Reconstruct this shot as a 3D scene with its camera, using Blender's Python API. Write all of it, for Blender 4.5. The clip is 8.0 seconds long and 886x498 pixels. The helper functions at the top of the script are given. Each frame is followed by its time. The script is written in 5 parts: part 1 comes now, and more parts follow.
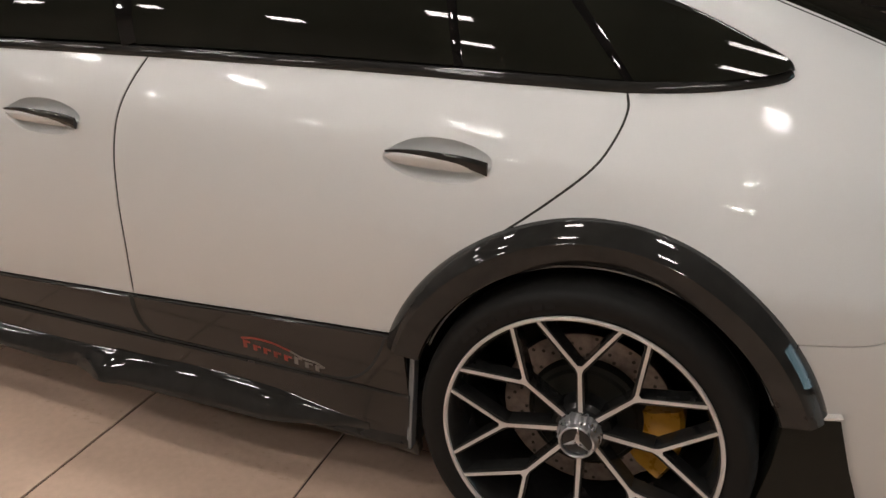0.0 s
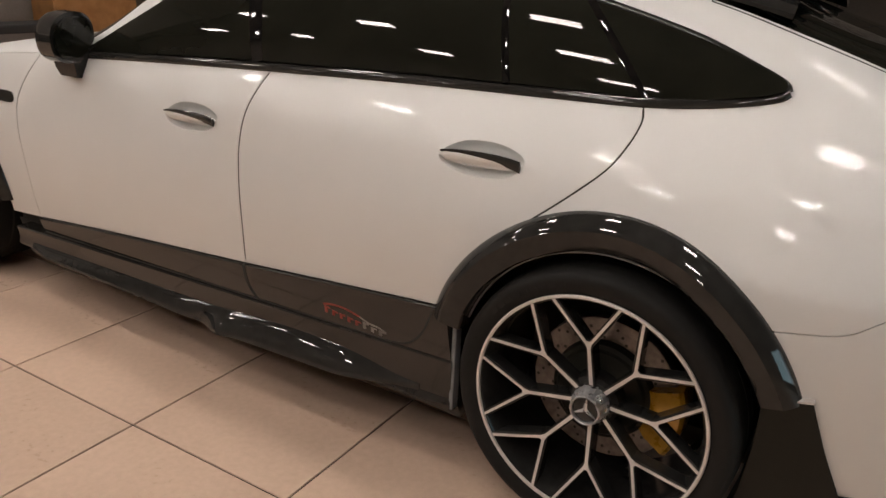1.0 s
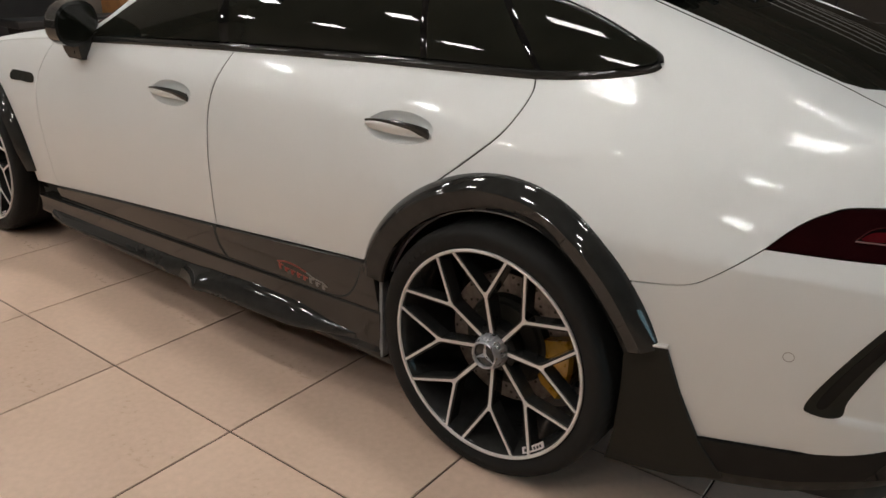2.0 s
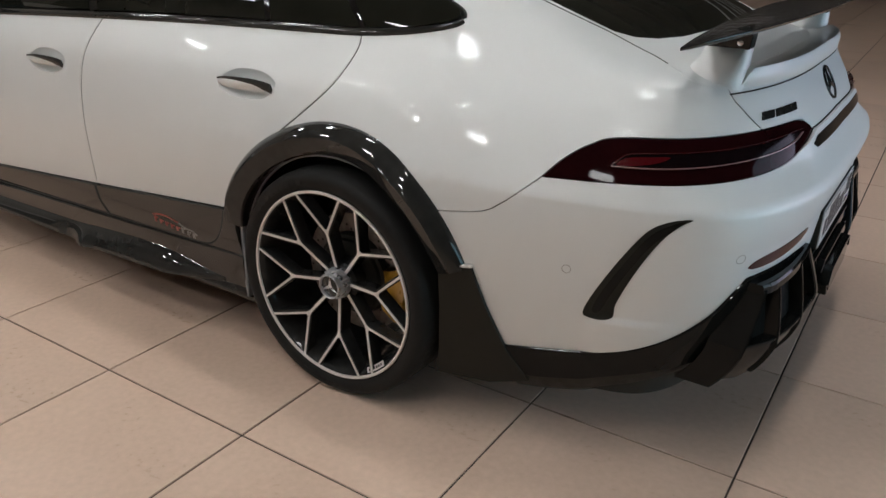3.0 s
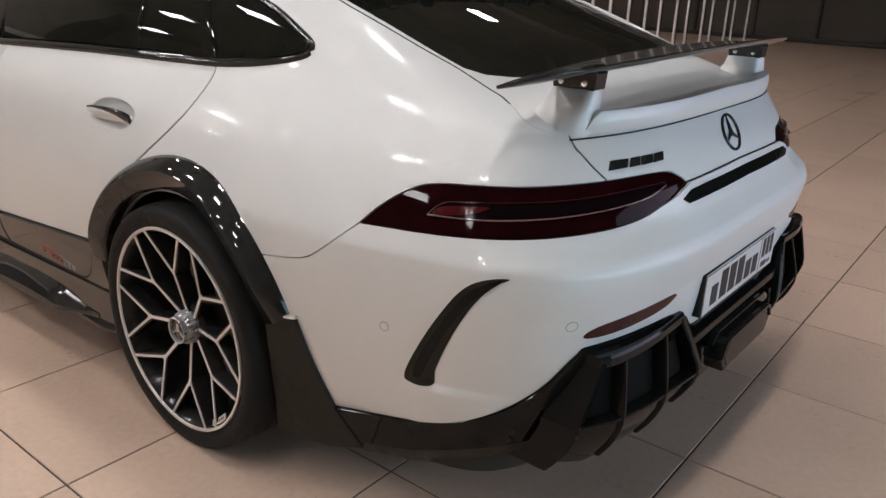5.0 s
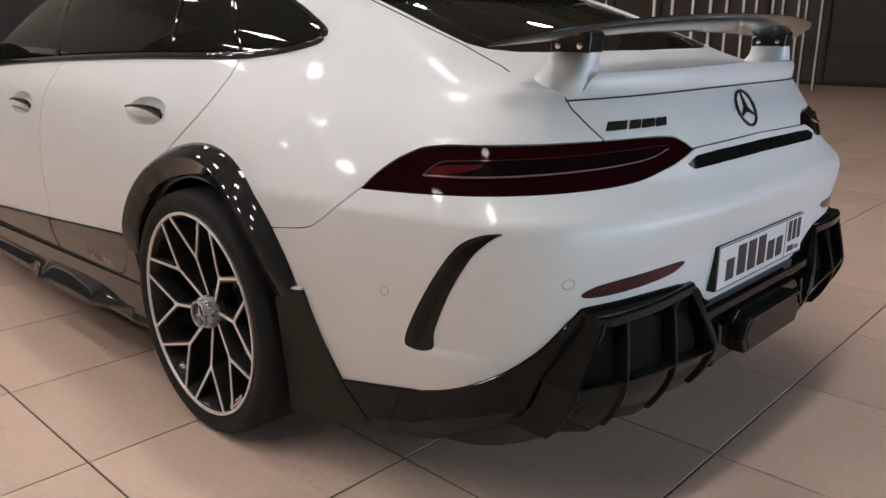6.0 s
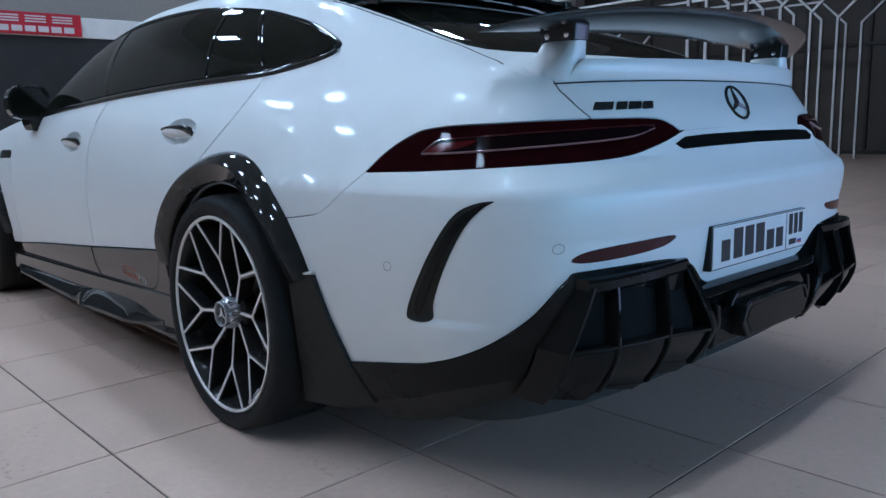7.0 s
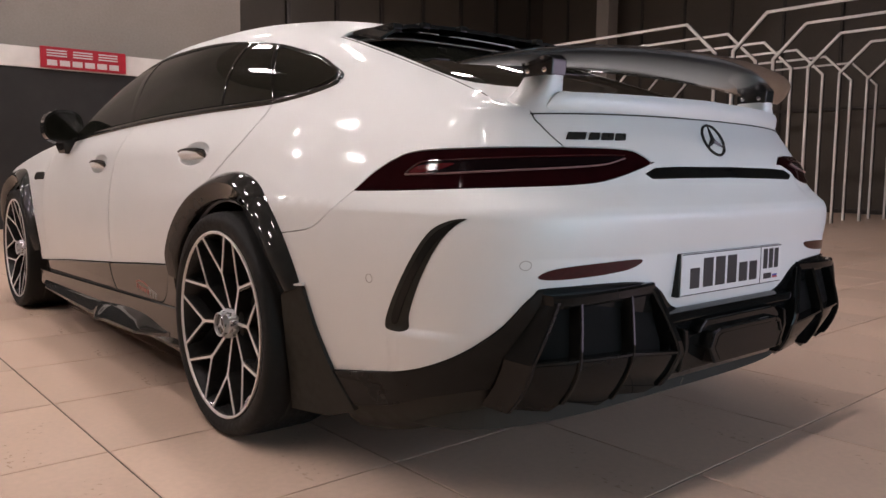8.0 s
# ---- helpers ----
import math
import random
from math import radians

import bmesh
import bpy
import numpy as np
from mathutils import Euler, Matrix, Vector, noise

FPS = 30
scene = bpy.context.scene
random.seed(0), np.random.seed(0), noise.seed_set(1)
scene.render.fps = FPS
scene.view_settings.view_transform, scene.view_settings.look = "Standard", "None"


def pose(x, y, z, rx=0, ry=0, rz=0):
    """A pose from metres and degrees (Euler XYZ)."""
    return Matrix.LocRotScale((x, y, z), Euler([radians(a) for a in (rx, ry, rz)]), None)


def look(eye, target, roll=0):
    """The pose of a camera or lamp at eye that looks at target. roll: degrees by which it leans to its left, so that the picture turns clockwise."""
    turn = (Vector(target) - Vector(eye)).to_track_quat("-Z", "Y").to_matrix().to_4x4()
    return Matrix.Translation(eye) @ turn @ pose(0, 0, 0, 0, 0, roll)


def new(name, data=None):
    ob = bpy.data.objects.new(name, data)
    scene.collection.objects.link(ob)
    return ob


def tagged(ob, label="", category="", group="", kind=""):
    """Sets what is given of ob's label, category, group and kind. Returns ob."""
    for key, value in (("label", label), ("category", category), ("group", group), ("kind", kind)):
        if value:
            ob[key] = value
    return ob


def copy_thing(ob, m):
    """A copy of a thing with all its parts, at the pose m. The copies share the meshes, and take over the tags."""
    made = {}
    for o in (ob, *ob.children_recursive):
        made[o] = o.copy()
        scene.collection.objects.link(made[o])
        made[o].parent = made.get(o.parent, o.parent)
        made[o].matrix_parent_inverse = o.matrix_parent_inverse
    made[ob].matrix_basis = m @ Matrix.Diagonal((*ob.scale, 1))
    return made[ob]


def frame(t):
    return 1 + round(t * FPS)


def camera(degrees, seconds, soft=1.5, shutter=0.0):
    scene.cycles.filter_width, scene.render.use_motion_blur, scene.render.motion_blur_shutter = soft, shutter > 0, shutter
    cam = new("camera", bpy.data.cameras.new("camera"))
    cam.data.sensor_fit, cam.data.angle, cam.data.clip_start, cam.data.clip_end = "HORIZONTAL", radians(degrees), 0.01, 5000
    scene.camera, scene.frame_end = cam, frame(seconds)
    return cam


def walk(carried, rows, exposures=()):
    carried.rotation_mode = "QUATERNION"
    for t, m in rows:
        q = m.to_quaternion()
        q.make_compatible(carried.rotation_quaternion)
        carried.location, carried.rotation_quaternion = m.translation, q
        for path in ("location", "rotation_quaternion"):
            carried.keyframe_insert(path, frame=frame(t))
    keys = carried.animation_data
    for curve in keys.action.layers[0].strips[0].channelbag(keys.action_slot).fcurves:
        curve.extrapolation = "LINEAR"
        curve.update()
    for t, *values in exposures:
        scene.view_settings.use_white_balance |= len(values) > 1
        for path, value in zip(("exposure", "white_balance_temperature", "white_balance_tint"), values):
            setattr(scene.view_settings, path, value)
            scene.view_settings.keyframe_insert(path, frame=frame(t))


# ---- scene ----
from mathutils.geometry import delaunay_2d_cdt

cam = camera(59.9, 8.0)
PATH = [
    (0, (0.146, -2.368, 1.363), (-0.461, -0.636, 0.57), 3.0),
    (0.5, (0.326, -2.438, 1.37), (-0.523, -0.789, 0.621), 2.7),
    (1, (0.523, -2.562, 1.361), (-0.456, -0.968, 0.655), 2.7),
    (1.2, (0.627, -2.601, 1.348), (-0.405, -1.027, 0.671), 3.0),
    (2.3, (1.11, -2.489, 1.371), (-0.019, -1.024, 0.609), 1.1),
    (2.5, (1.197, -2.496, 1.358), (0.086, -1.024, 0.583), 1.0),
    (3, (1.405, -2.527, 1.367), (0.387, -0.998, 0.577), 1.0),
    (3.5, (1.547, -2.48, 1.395), (0.592, -0.901, 0.624), 1.4),
    (4, (1.664, -2.327, 1.398), (0.693, -0.742, 0.66), 1.8),
    (4.5, (1.725, -2.195, 1.392), (0.675, -0.652, 0.674), 2.0),
    (4.7, (1.743, -2.122, 1.37), (0.637, -0.614, 0.661), 2.0),
    (5.8, (1.873, -1.986, 1.189), (0.558, -0.601, 0.594), 0.5),
    (6, (1.931, -1.991, 1.132), (0.584, -0.616, 0.589), 0.0),
    (6.5, (2.025, -2.012, 0.995), (0.61, -0.664, 0.569), -1.0),
    (7, (2.108, -2.018, 0.908), (0.645, -0.694, 0.584), -1.4),
    (7.5, (2.2, -2.006, 0.885), (0.702, -0.705, 0.631), -0.7),
    (8, (2.284, -2.007, 0.846), (0.758, -0.73, 0.646), 0.6),
]
EXPOSURES = [
    (0.0, 0.1, 6500, 12),
    (0.3, 0.08, 6600, 21),
    (0.6, 0.08, 6650, 24),
    (1.0, 0.14, 6850, 15),
    (1.2, 0.14, 6850, 14),
    (2.3, 0.14, 6100, 7),
    (3.0, 0.14, 6000, 7),
    (4.0, 0.32, 6150, 12),
    (4.5, 0.36, 6150, 12),
    (6.2, 0.37, 6250, 14),
    (6.4, 0.12, 4400, -7),
    (7.0, 0.12, 4400, 2),
    (7.6, 0.14, 4850, 7),
    (8.0, 0.4, 6550, 21),
]
walk(cam, [(t, look(eye, target, roll)) for t, eye, target, roll in PATH], EXPOSURES)


# ---- light and exposure ----
world = bpy.data.worlds.new("night")
scene.world = world
world.use_nodes = True
world.node_tree.nodes["Background"].inputs[0].default_value = (0.010, 0.009, 0.009, 1)
world.node_tree.nodes["Background"].inputs[1].default_value = 1.0
TUBE_GLOW, SCREEN_GLOW = 102.0, 2.1


# ---- materials ----
def material(name, colour, rough=0.5, metal=0.0, coat=0.0, glow=0.0, coat_rough=0.03, spec=0.5):
    m = bpy.data.materials.new(name)
    m.use_nodes = True
    b = m.node_tree.nodes["Principled BSDF"]
    b.inputs["Base Color"].default_value = (*colour, 1)
    b.inputs["Roughness"].default_value = rough
    b.inputs["Metallic"].default_value = metal
    b.inputs["Coat Weight"].default_value = coat
    b.inputs["Coat Roughness"].default_value = coat_rough
    b.inputs["Specular IOR Level"].default_value = spec
    if glow:
        b.inputs["Emission Color"].default_value = (*colour, 1)
        b.inputs["Emission Strength"].default_value = glow
    return m


def vary(m, scale, low, high, detail=4.0, rough=None, bump=0.0, second=None):
    """Noise that shifts a material's colour between two tones, its roughness, and a fine relief; second: a coarser or finer scale on top."""
    t = m.node_tree
    b = t.nodes["Principled BSDF"]
    co = t.nodes.new("ShaderNodeTexCoord")

    def cloud(size, d):
        n = t.nodes.new("ShaderNodeTexNoise")
        n.inputs["Scale"].default_value, n.inputs["Detail"].default_value = size, d
        t.links.new(co.outputs["Object"], n.inputs["Vector"])
        return n.outputs["Fac"]
    fac = cloud(scale, detail)
    if second:
        mix = t.nodes.new("ShaderNodeMath")
        mix.operation = "MULTIPLY_ADD"
        t.links.new(cloud(second, 6.0), mix.inputs[0])
        mix.inputs[1].default_value = 0.5
        half = t.nodes.new("ShaderNodeMath")
        half.operation = "MULTIPLY"
        half.inputs[1].default_value = 0.5
        t.links.new(fac, half.inputs[0])
        t.links.new(half.outputs[0], mix.inputs[2])
        fac = mix.outputs[0]
    ramp = t.nodes.new("ShaderNodeMapRange")
    ramp.inputs["From Min"].default_value, ramp.inputs["From Max"].default_value = 0.3, 0.7
    t.links.new(fac, ramp.inputs["Value"])
    c = t.nodes.new("ShaderNodeMix")
    c.data_type = "RGBA"
    c.inputs["A"].default_value, c.inputs["B"].default_value = (*low, 1), (*high, 1)
    t.links.new(ramp.outputs[0], c.inputs["Factor"])
    t.links.new(c.outputs["Result"], b.inputs["Base Color"])
    if rough:
        r = t.nodes.new("ShaderNodeMapRange")
        r.inputs["To Min"].default_value, r.inputs["To Max"].default_value = rough
        t.links.new(ramp.outputs[0], r.inputs["Value"])
        t.links.new(r.outputs[0], b.inputs["Roughness"])
    if bump:
        u = t.nodes.new("ShaderNodeBump")
        u.inputs["Strength"].default_value, u.inputs["Distance"].default_value = bump, 0.002
        t.links.new(fac, u.inputs["Height"])
        t.links.new(u.outputs[0], b.inputs["Normal"])
    return m


PAINT = vary(material("pearl_white_paint", (0.70, 0.71, 0.705), 0.5, 0.2, 0.27, coat_rough=0.018, spec=0.2), 900, (0.69, 0.70, 0.693), (0.75, 0.76, 0.753), 2, (0.5, 0.58), second=3)
GLOSS = vary(material("gloss_black", (0.005, 0.005, 0.005), 0.05, 0, 0.0, spec=0.4), 30, (0.018, 0.018, 0.017), (0.024, 0.024, 0.0225), 4, (0.025, 0.06))
PIANO = vary(material("piano_black", (0.004, 0.004, 0.004), 0.04, spec=0.5), 30, (0.004, 0.004, 0.004), (0.006, 0.006, 0.006), 4, (0.03, 0.06))
SATIN = vary(material("cladding_black", (0.012, 0.011, 0.010), 0.09, 0, 0.0, spec=0.55), 14, (0.016, 0.0145, 0.013), (0.020, 0.018, 0.016), 5, (0.07, 0.11))
KIT = vary(material("kit_black", (0.015, 0.015, 0.0135), 0.06, spec=0.17), 20, (0.007, 0.007, 0.0066), (0.010, 0.010, 0.0093), 4, (0.03, 0.07))
MATT = vary(material("matt_tray", (0.03, 0.029, 0.024), 0.5, spec=0.25), 30, (0.016, 0.0155, 0.012), (0.022, 0.021, 0.017), 5, (0.42, 0.6), 0.15)
DULL = vary(material("dull_black", (0.02, 0.019, 0.016), 0.5, spec=0.25), 40, (0.010, 0.0105, 0.008), (0.014, 0.0145, 0.011), 5, (0.4, 0.6), 0.15)
RECESS = vary(material("recess_black", (0.006, 0.006, 0.0055), 0.7, spec=0.08), 40, (0.005, 0.005, 0.0046), (0.008, 0.008, 0.0075), 4, (0.6, 0.8))
HOLLOW = material("dark_hollow", (0.045, 0.045, 0.041), 0.9, spec=0.1)
GLASS = vary(material("privacy_glass", (0.010, 0.010, 0.008), 0.02, 0, 0, spec=0.22), 6, (0.010, 0.0105, 0.008), (0.014, 0.0145, 0.011), 3, (0.012, 0.03))
RUBBER = vary(material("tyre_rubber", (0.009, 0.009, 0.009), 0.6, spec=0.16), 60, (0.012, 0.012, 0.0116), (0.018, 0.018, 0.0172), 6, (0.5, 0.75), 0.3)
RIM_BLACK = vary(material("rim_black", (0.006, 0.006, 0.006), 0.14, 0, 0.0, spec=0.22), 50, (0.018, 0.018, 0.0176), (0.024, 0.024, 0.0233), 4, (0.1, 0.2))
ALLOY = vary(material("turned_alloy", (0.72, 0.69, 0.67), 0.42, 0.35), 25, (0.68, 0.655, 0.635), (0.77, 0.74, 0.72), 4, (0.36, 0.48))
CHROME = material("chrome", (0.75, 0.76, 0.78), 0.08, 1.0)
STEEL = vary(material("brake_steel", (0.30, 0.27, 0.25), 0.4, 0.8), 60, (0.13, 0.115, 0.107), (0.22, 0.20, 0.185), 5, (0.28, 0.45))
CALIPER = vary(material("bronze_caliper", (0.62, 0.33, 0.03), 0.3, 0.15, 0.6), 40, (0.44, 0.23, 0.018), (0.55, 0.30, 0.03), 4, (0.25, 0.38))
LAMP = vary(material("smoked_red_lens", (0.02, 0.003, 0.004), 0.05, 0, 0.0, spec=0.06), 12, (0.010, 0.0018, 0.0024), (0.016, 0.0026, 0.0034), 3, (0.02, 0.045))
LAMP_RED = material("red_light_bar", (0.05, 0.012, 0.012), 0.15, 0, 0.5)
LAMP_CELL = material("red_lamp_cell", (0.06, 0.004, 0.006), 0.1, 0, 0.0, spec=0.3)
LAMP_LINE = material("pale_lamp_line", (0.26, 0.15, 0.15), 0.15, 0, 0.5)
NUT = vary(material("brushed_nut", (0.60, 0.61, 0.63), 0.25, 0.85), 60, (0.55, 0.56, 0.58), (0.66, 0.67, 0.69), 4, (0.24, 0.36))
EDGE_GREY = vary(material("arch_edge_grey", (0.20, 0.21, 0.22), 0.4), 40, (0.17, 0.18, 0.19), (0.23, 0.24, 0.25), 4)
LETTER = material("sidewall_letter", (0.014, 0.0138, 0.0135), 0.65, spec=0.2)
BROWN = vary(material("brown_veneer", (0.30, 0.15, 0.05), 0.45), 6, (0.24, 0.11, 0.035), (0.37, 0.19, 0.07), 5, (0.35, 0.55))
LAMP_GREY = material("lamp_core", (0.006, 0.003, 0.0035), 0.1, 0, 0.0, spec=0.06)
SENSOR_GREY = material("sensor_grey", (0.35, 0.34, 0.32), 0.5)
REFLECTOR = vary(material("red_reflector", (0.06, 0.005, 0.006), 0.15, 0, 0.0, spec=0.25), 300, (0.028, 0.002, 0.003), (0.05, 0.003, 0.004), 2, (0.08, 0.2))
PLATE = material("plate_white", (0.72, 0.72, 0.72), 0.35)
INK = material("ink_black", (0.01, 0.01, 0.01), 0.5)
INK_RED = material("ink_red", (0.35, 0.02, 0.02), 0.45)
INK_BLUE = material("ink_blue", (0.02, 0.05, 0.3), 0.45)
DECAL_RED = material("decal_red", (0.28, 0.035, 0.02), 0.4)
DECAL_GREY = material("decal_grey", (0.2, 0.18, 0.165), 0.4)
CARBON = vary(material("carbon_fibre", (0.010, 0.010, 0.011), 0.18, 0.0, 0.35), 90, (0.014, 0.014, 0.0145), (0.020, 0.020, 0.0205), 2, (0.16, 0.22))
TILE = vary(material("beige_tile", (0.62, 0.457, 0.345), 0.34, spec=0.22), 2.2, (0.565, 0.41, 0.308), (0.675, 0.497, 0.382), 5, (0.24, 0.42), 0.04, second=45)
tree = TILE.node_tree
shade, info, spread = tree.nodes.new("ShaderNodeHueSaturation"), tree.nodes.new("ShaderNodeObjectInfo"), tree.nodes.new("ShaderNodeMapRange")
spread.inputs["To Min"].default_value, spread.inputs["To Max"].default_value = 0.95, 1.05
tree.links.new(info.outputs["Random"], spread.inputs["Value"])
tree.links.new(spread.outputs[0], shade.inputs["Value"])
tree.links.new(tree.nodes["Principled BSDF"].inputs["Base Color"].links[0].from_socket, shade.inputs["Color"])
tree.links.new(shade.outputs[0], tree.nodes["Principled BSDF"].inputs["Base Color"])
GROUT = vary(material("grout", (0.05, 0.035, 0.028), 0.85), 60, (0.035, 0.026, 0.02), (0.07, 0.05, 0.04), 4)
WALL_PALE = vary(material("pale_wall", (0.42, 0.38, 0.34), 0.8), 1.3, (0.25, 0.225, 0.20), (0.31, 0.28, 0.25), 5, None, 0.1, second=30)
WALL_DARK = vary(material("brown_wall", (0.06, 0.045, 0.036), 0.6), 1.1, (0.056, 0.046, 0.035), (0.084, 0.069, 0.053), 5, (0.45, 0.7), 0.1, second=25)
CEILING = vary(material("ceiling_paint", (0.16, 0.145, 0.13), 0.9), 1.0, (0.145, 0.13, 0.117), (0.18, 0.163, 0.147), 4)
FRAME = vary(material("dark_frame", (0.05, 0.042, 0.037), 0.45, 0.4), 20, (0.04, 0.034, 0.03), (0.062, 0.053, 0.047), 4)
WHITE = vary(material("white_board", (0.72, 0.70, 0.67), 0.5), 5, (0.68, 0.66, 0.63), (0.76, 0.74, 0.71), 4)
BLACK_BOARD = vary(material("black_board", (0.010, 0.010, 0.010), 0.7), 3, (0.012, 0.012, 0.012), (0.020, 0.020, 0.020), 4)
RED_BOARD = material("red_sign", (0.42, 0.015, 0.03), 0.4)
PALE_BAR = material("sign_bar", (0.65, 0.60, 0.60), 0.4)
WALL_WARM = vary(material("warm_wall", (0.28, 0.24, 0.205), 0.8), 1.3, (0.255, 0.218, 0.186), (0.305, 0.262, 0.224), 5, None, 0.1, second=30)
TUBE = material("lamp_tube", (1.0, 0.945, 0.885), 0.4, glow=TUBE_GLOW)
SCREEN = material("led_screen_face", (0.64, 0.84, 1.0), 0.4, glow=SCREEN_GLOW)
# the picture on the screen runs from pale cyan to pale violet
tree = SCREEN.node_tree
place, across, slide, tint = tree.nodes.new("ShaderNodeTexCoord"), tree.nodes.new("ShaderNodeSeparateXYZ"), tree.nodes.new("ShaderNodeMapRange"), tree.nodes.new("ShaderNodeMix")
slide.inputs["From Min"].default_value, slide.inputs["From Max"].default_value = -1.0, 3.0
tint.data_type = "RGBA"
tint.inputs["A"].default_value, tint.inputs["B"].default_value = (0.50, 0.89, 1.0, 1), (0.92, 0.78, 1.0, 1)
tree.links.new(place.outputs["Object"], across.inputs[0])
tree.links.new(across.outputs["Y"], slide.inputs["Value"])
tree.links.new(slide.outputs[0], tint.inputs["Factor"])
tree.links.new(tint.outputs["Result"], tree.nodes["Principled BSDF"].inputs["Emission Color"])


# ---- building helpers ----
def part(name, bm, mat, parent=None, label=""):
    me = bpy.data.meshes.new(name)
    bmesh.ops.recalc_face_normals(bm, faces=bm.faces)
    bm.to_mesh(me)
    bm.free()
    me.materials.append(mat)
    ob = new(name, me)
    ob.parent = parent
    return tagged(ob, label)


def smooth(ob, angle=35):
    ob.data.set_sharp_from_angle(angle=radians(angle))
    for p in ob.data.polygons:
        p.use_smooth = True
    return ob


def box(lo, hi, bm=None, bevel=0.0):
    bm = bm or bmesh.new()
    m = Matrix.Translation([(a + b) / 2 for a, b in zip(lo, hi)]) @ Matrix.Diagonal([*(b - a for a, b in zip(lo, hi)), 1])
    made = bmesh.ops.create_cube(bm, size=1, matrix=m)
    if bevel:
        edges = {e for v in made["verts"] for e in v.link_edges}
        bmesh.ops.bevel(bm, geom=list(edges), offset=bevel, segments=2, affect="EDGES", profile=0.5)
    return bm


def prism(points, lift, bm=None, bevel=0.0):
    """A flat outline of 3D points, pushed by the vector lift into a solid."""
    bm = bm or bmesh.new()
    low = [bm.verts.new(p) for p in points]
    high = [bm.verts.new(Vector(p) + Vector(lift)) for p in points]
    n = len(low)
    faces = [bm.faces.new(low[::-1]), bm.faces.new(high)]
    faces += [bm.faces.new((low[i], low[(i + 1) % n], high[(i + 1) % n], high[i])) for i in range(n)]
    if bevel:
        bmesh.ops.recalc_face_normals(bm, faces=faces)
        bmesh.ops.bevel(bm, geom=list({e for f in faces for e in f.edges}), offset=bevel, segments=2, affect="EDGES", profile=0.5)
    return bm


def sweep(rings, closed_ring=True, loop=False, caps=True, bm=None):
    """Skin over a row of rings of equal length."""
    bm = bm or bmesh.new()
    vs = [[bm.verts.new(p) for p in ring] for ring in rings]
    n, count = len(vs[0]), len(vs)
    for i in range(count if loop else count - 1):
        a, b = vs[i], vs[(i + 1) % count]
        for j in range(n if closed_ring else n - 1):
            k = (j + 1) % n
            bm.faces.new((a[j], a[k], b[k], b[j]))
    if caps and closed_ring and not loop:
        bm.faces.new(vs[0][::-1])
        bm.faces.new(vs[-1])
    return bm


def turned(profile, axis_point, steps=72, a0=0.0, a1=360.0, bm=None):
    """A profile of (radius, y) turned round the axis along y through (x, z); all round, or from angle a0 to a1."""
    full = a1 - a0 >= 360
    ax, az = axis_point
    rings = []
    for i in range(steps if full else steps + 1):
        a = radians(a0 + (a1 - a0) * i / steps)
        rings.append([(ax + r * math.cos(a), y, az + r * math.sin(a)) for r, y in profile])
    return sweep(rings, True, full, True, bm)


def tube_path(points, radius, sides=8, bm=None):
    """A round bar along points."""
    pts = [Vector(p) for p in points]
    rings = []
    for i, p in enumerate(pts):
        d = (pts[min(i + 1, len(pts) - 1)] - pts[max(i - 1, 0)]).normalized()
        u = d.cross(Vector((0, 0, 1)) if abs(d.z) < 0.9 else Vector((1, 0, 0))).normalized()
        v = d.cross(u)
        rings.append([p + (u * math.cos(2 * math.pi * k / sides) + v * math.sin(2 * math.pi * k / sides)) * radius for k in range(sides)])
    return sweep(rings, True, False, True, bm)


def rounded(points, per=6):
    """A closed outline made smooth through its points."""
    out, n = [], len(points)
    for i in range(n):
        p0, p1, p2, p3 = (Vector((*points[(i + k - 1) % n][:2], 0)) for k in range(4))
        for k in range(per):
            t = k / per
            q = 0.5 * (2 * p1 + (p2 - p0) * t + (2 * p0 - 5 * p1 + 4 * p2 - p3) * t * t + (3 * p1 - p0 - 3 * p2 + p3) * t ** 3)
            out.append((q.x, q.y))
    return out


def eased(points, per=6):
    """An open line made smooth through its points."""
    pts = [Vector((p[0], p[1], 0)) for p in points]
    pts = [2 * pts[0] - pts[1], *pts, 2 * pts[-1] - pts[-2]]
    out = []
    for i in range(1, len(pts) - 2):
        p0, p1, p2, p3 = pts[i - 1:i + 3]
        for k in range(per):
            t = k / per
            q = 0.5 * (2 * p1 + (p2 - p0) * t + (2 * p0 - 5 * p1 + 4 * p2 - p3) * t * t + (3 * p1 - p0 - 3 * p2 + p3) * t ** 3)
            out.append((q.x, q.y))
    return out + [(points[-1][0], points[-1][1])]


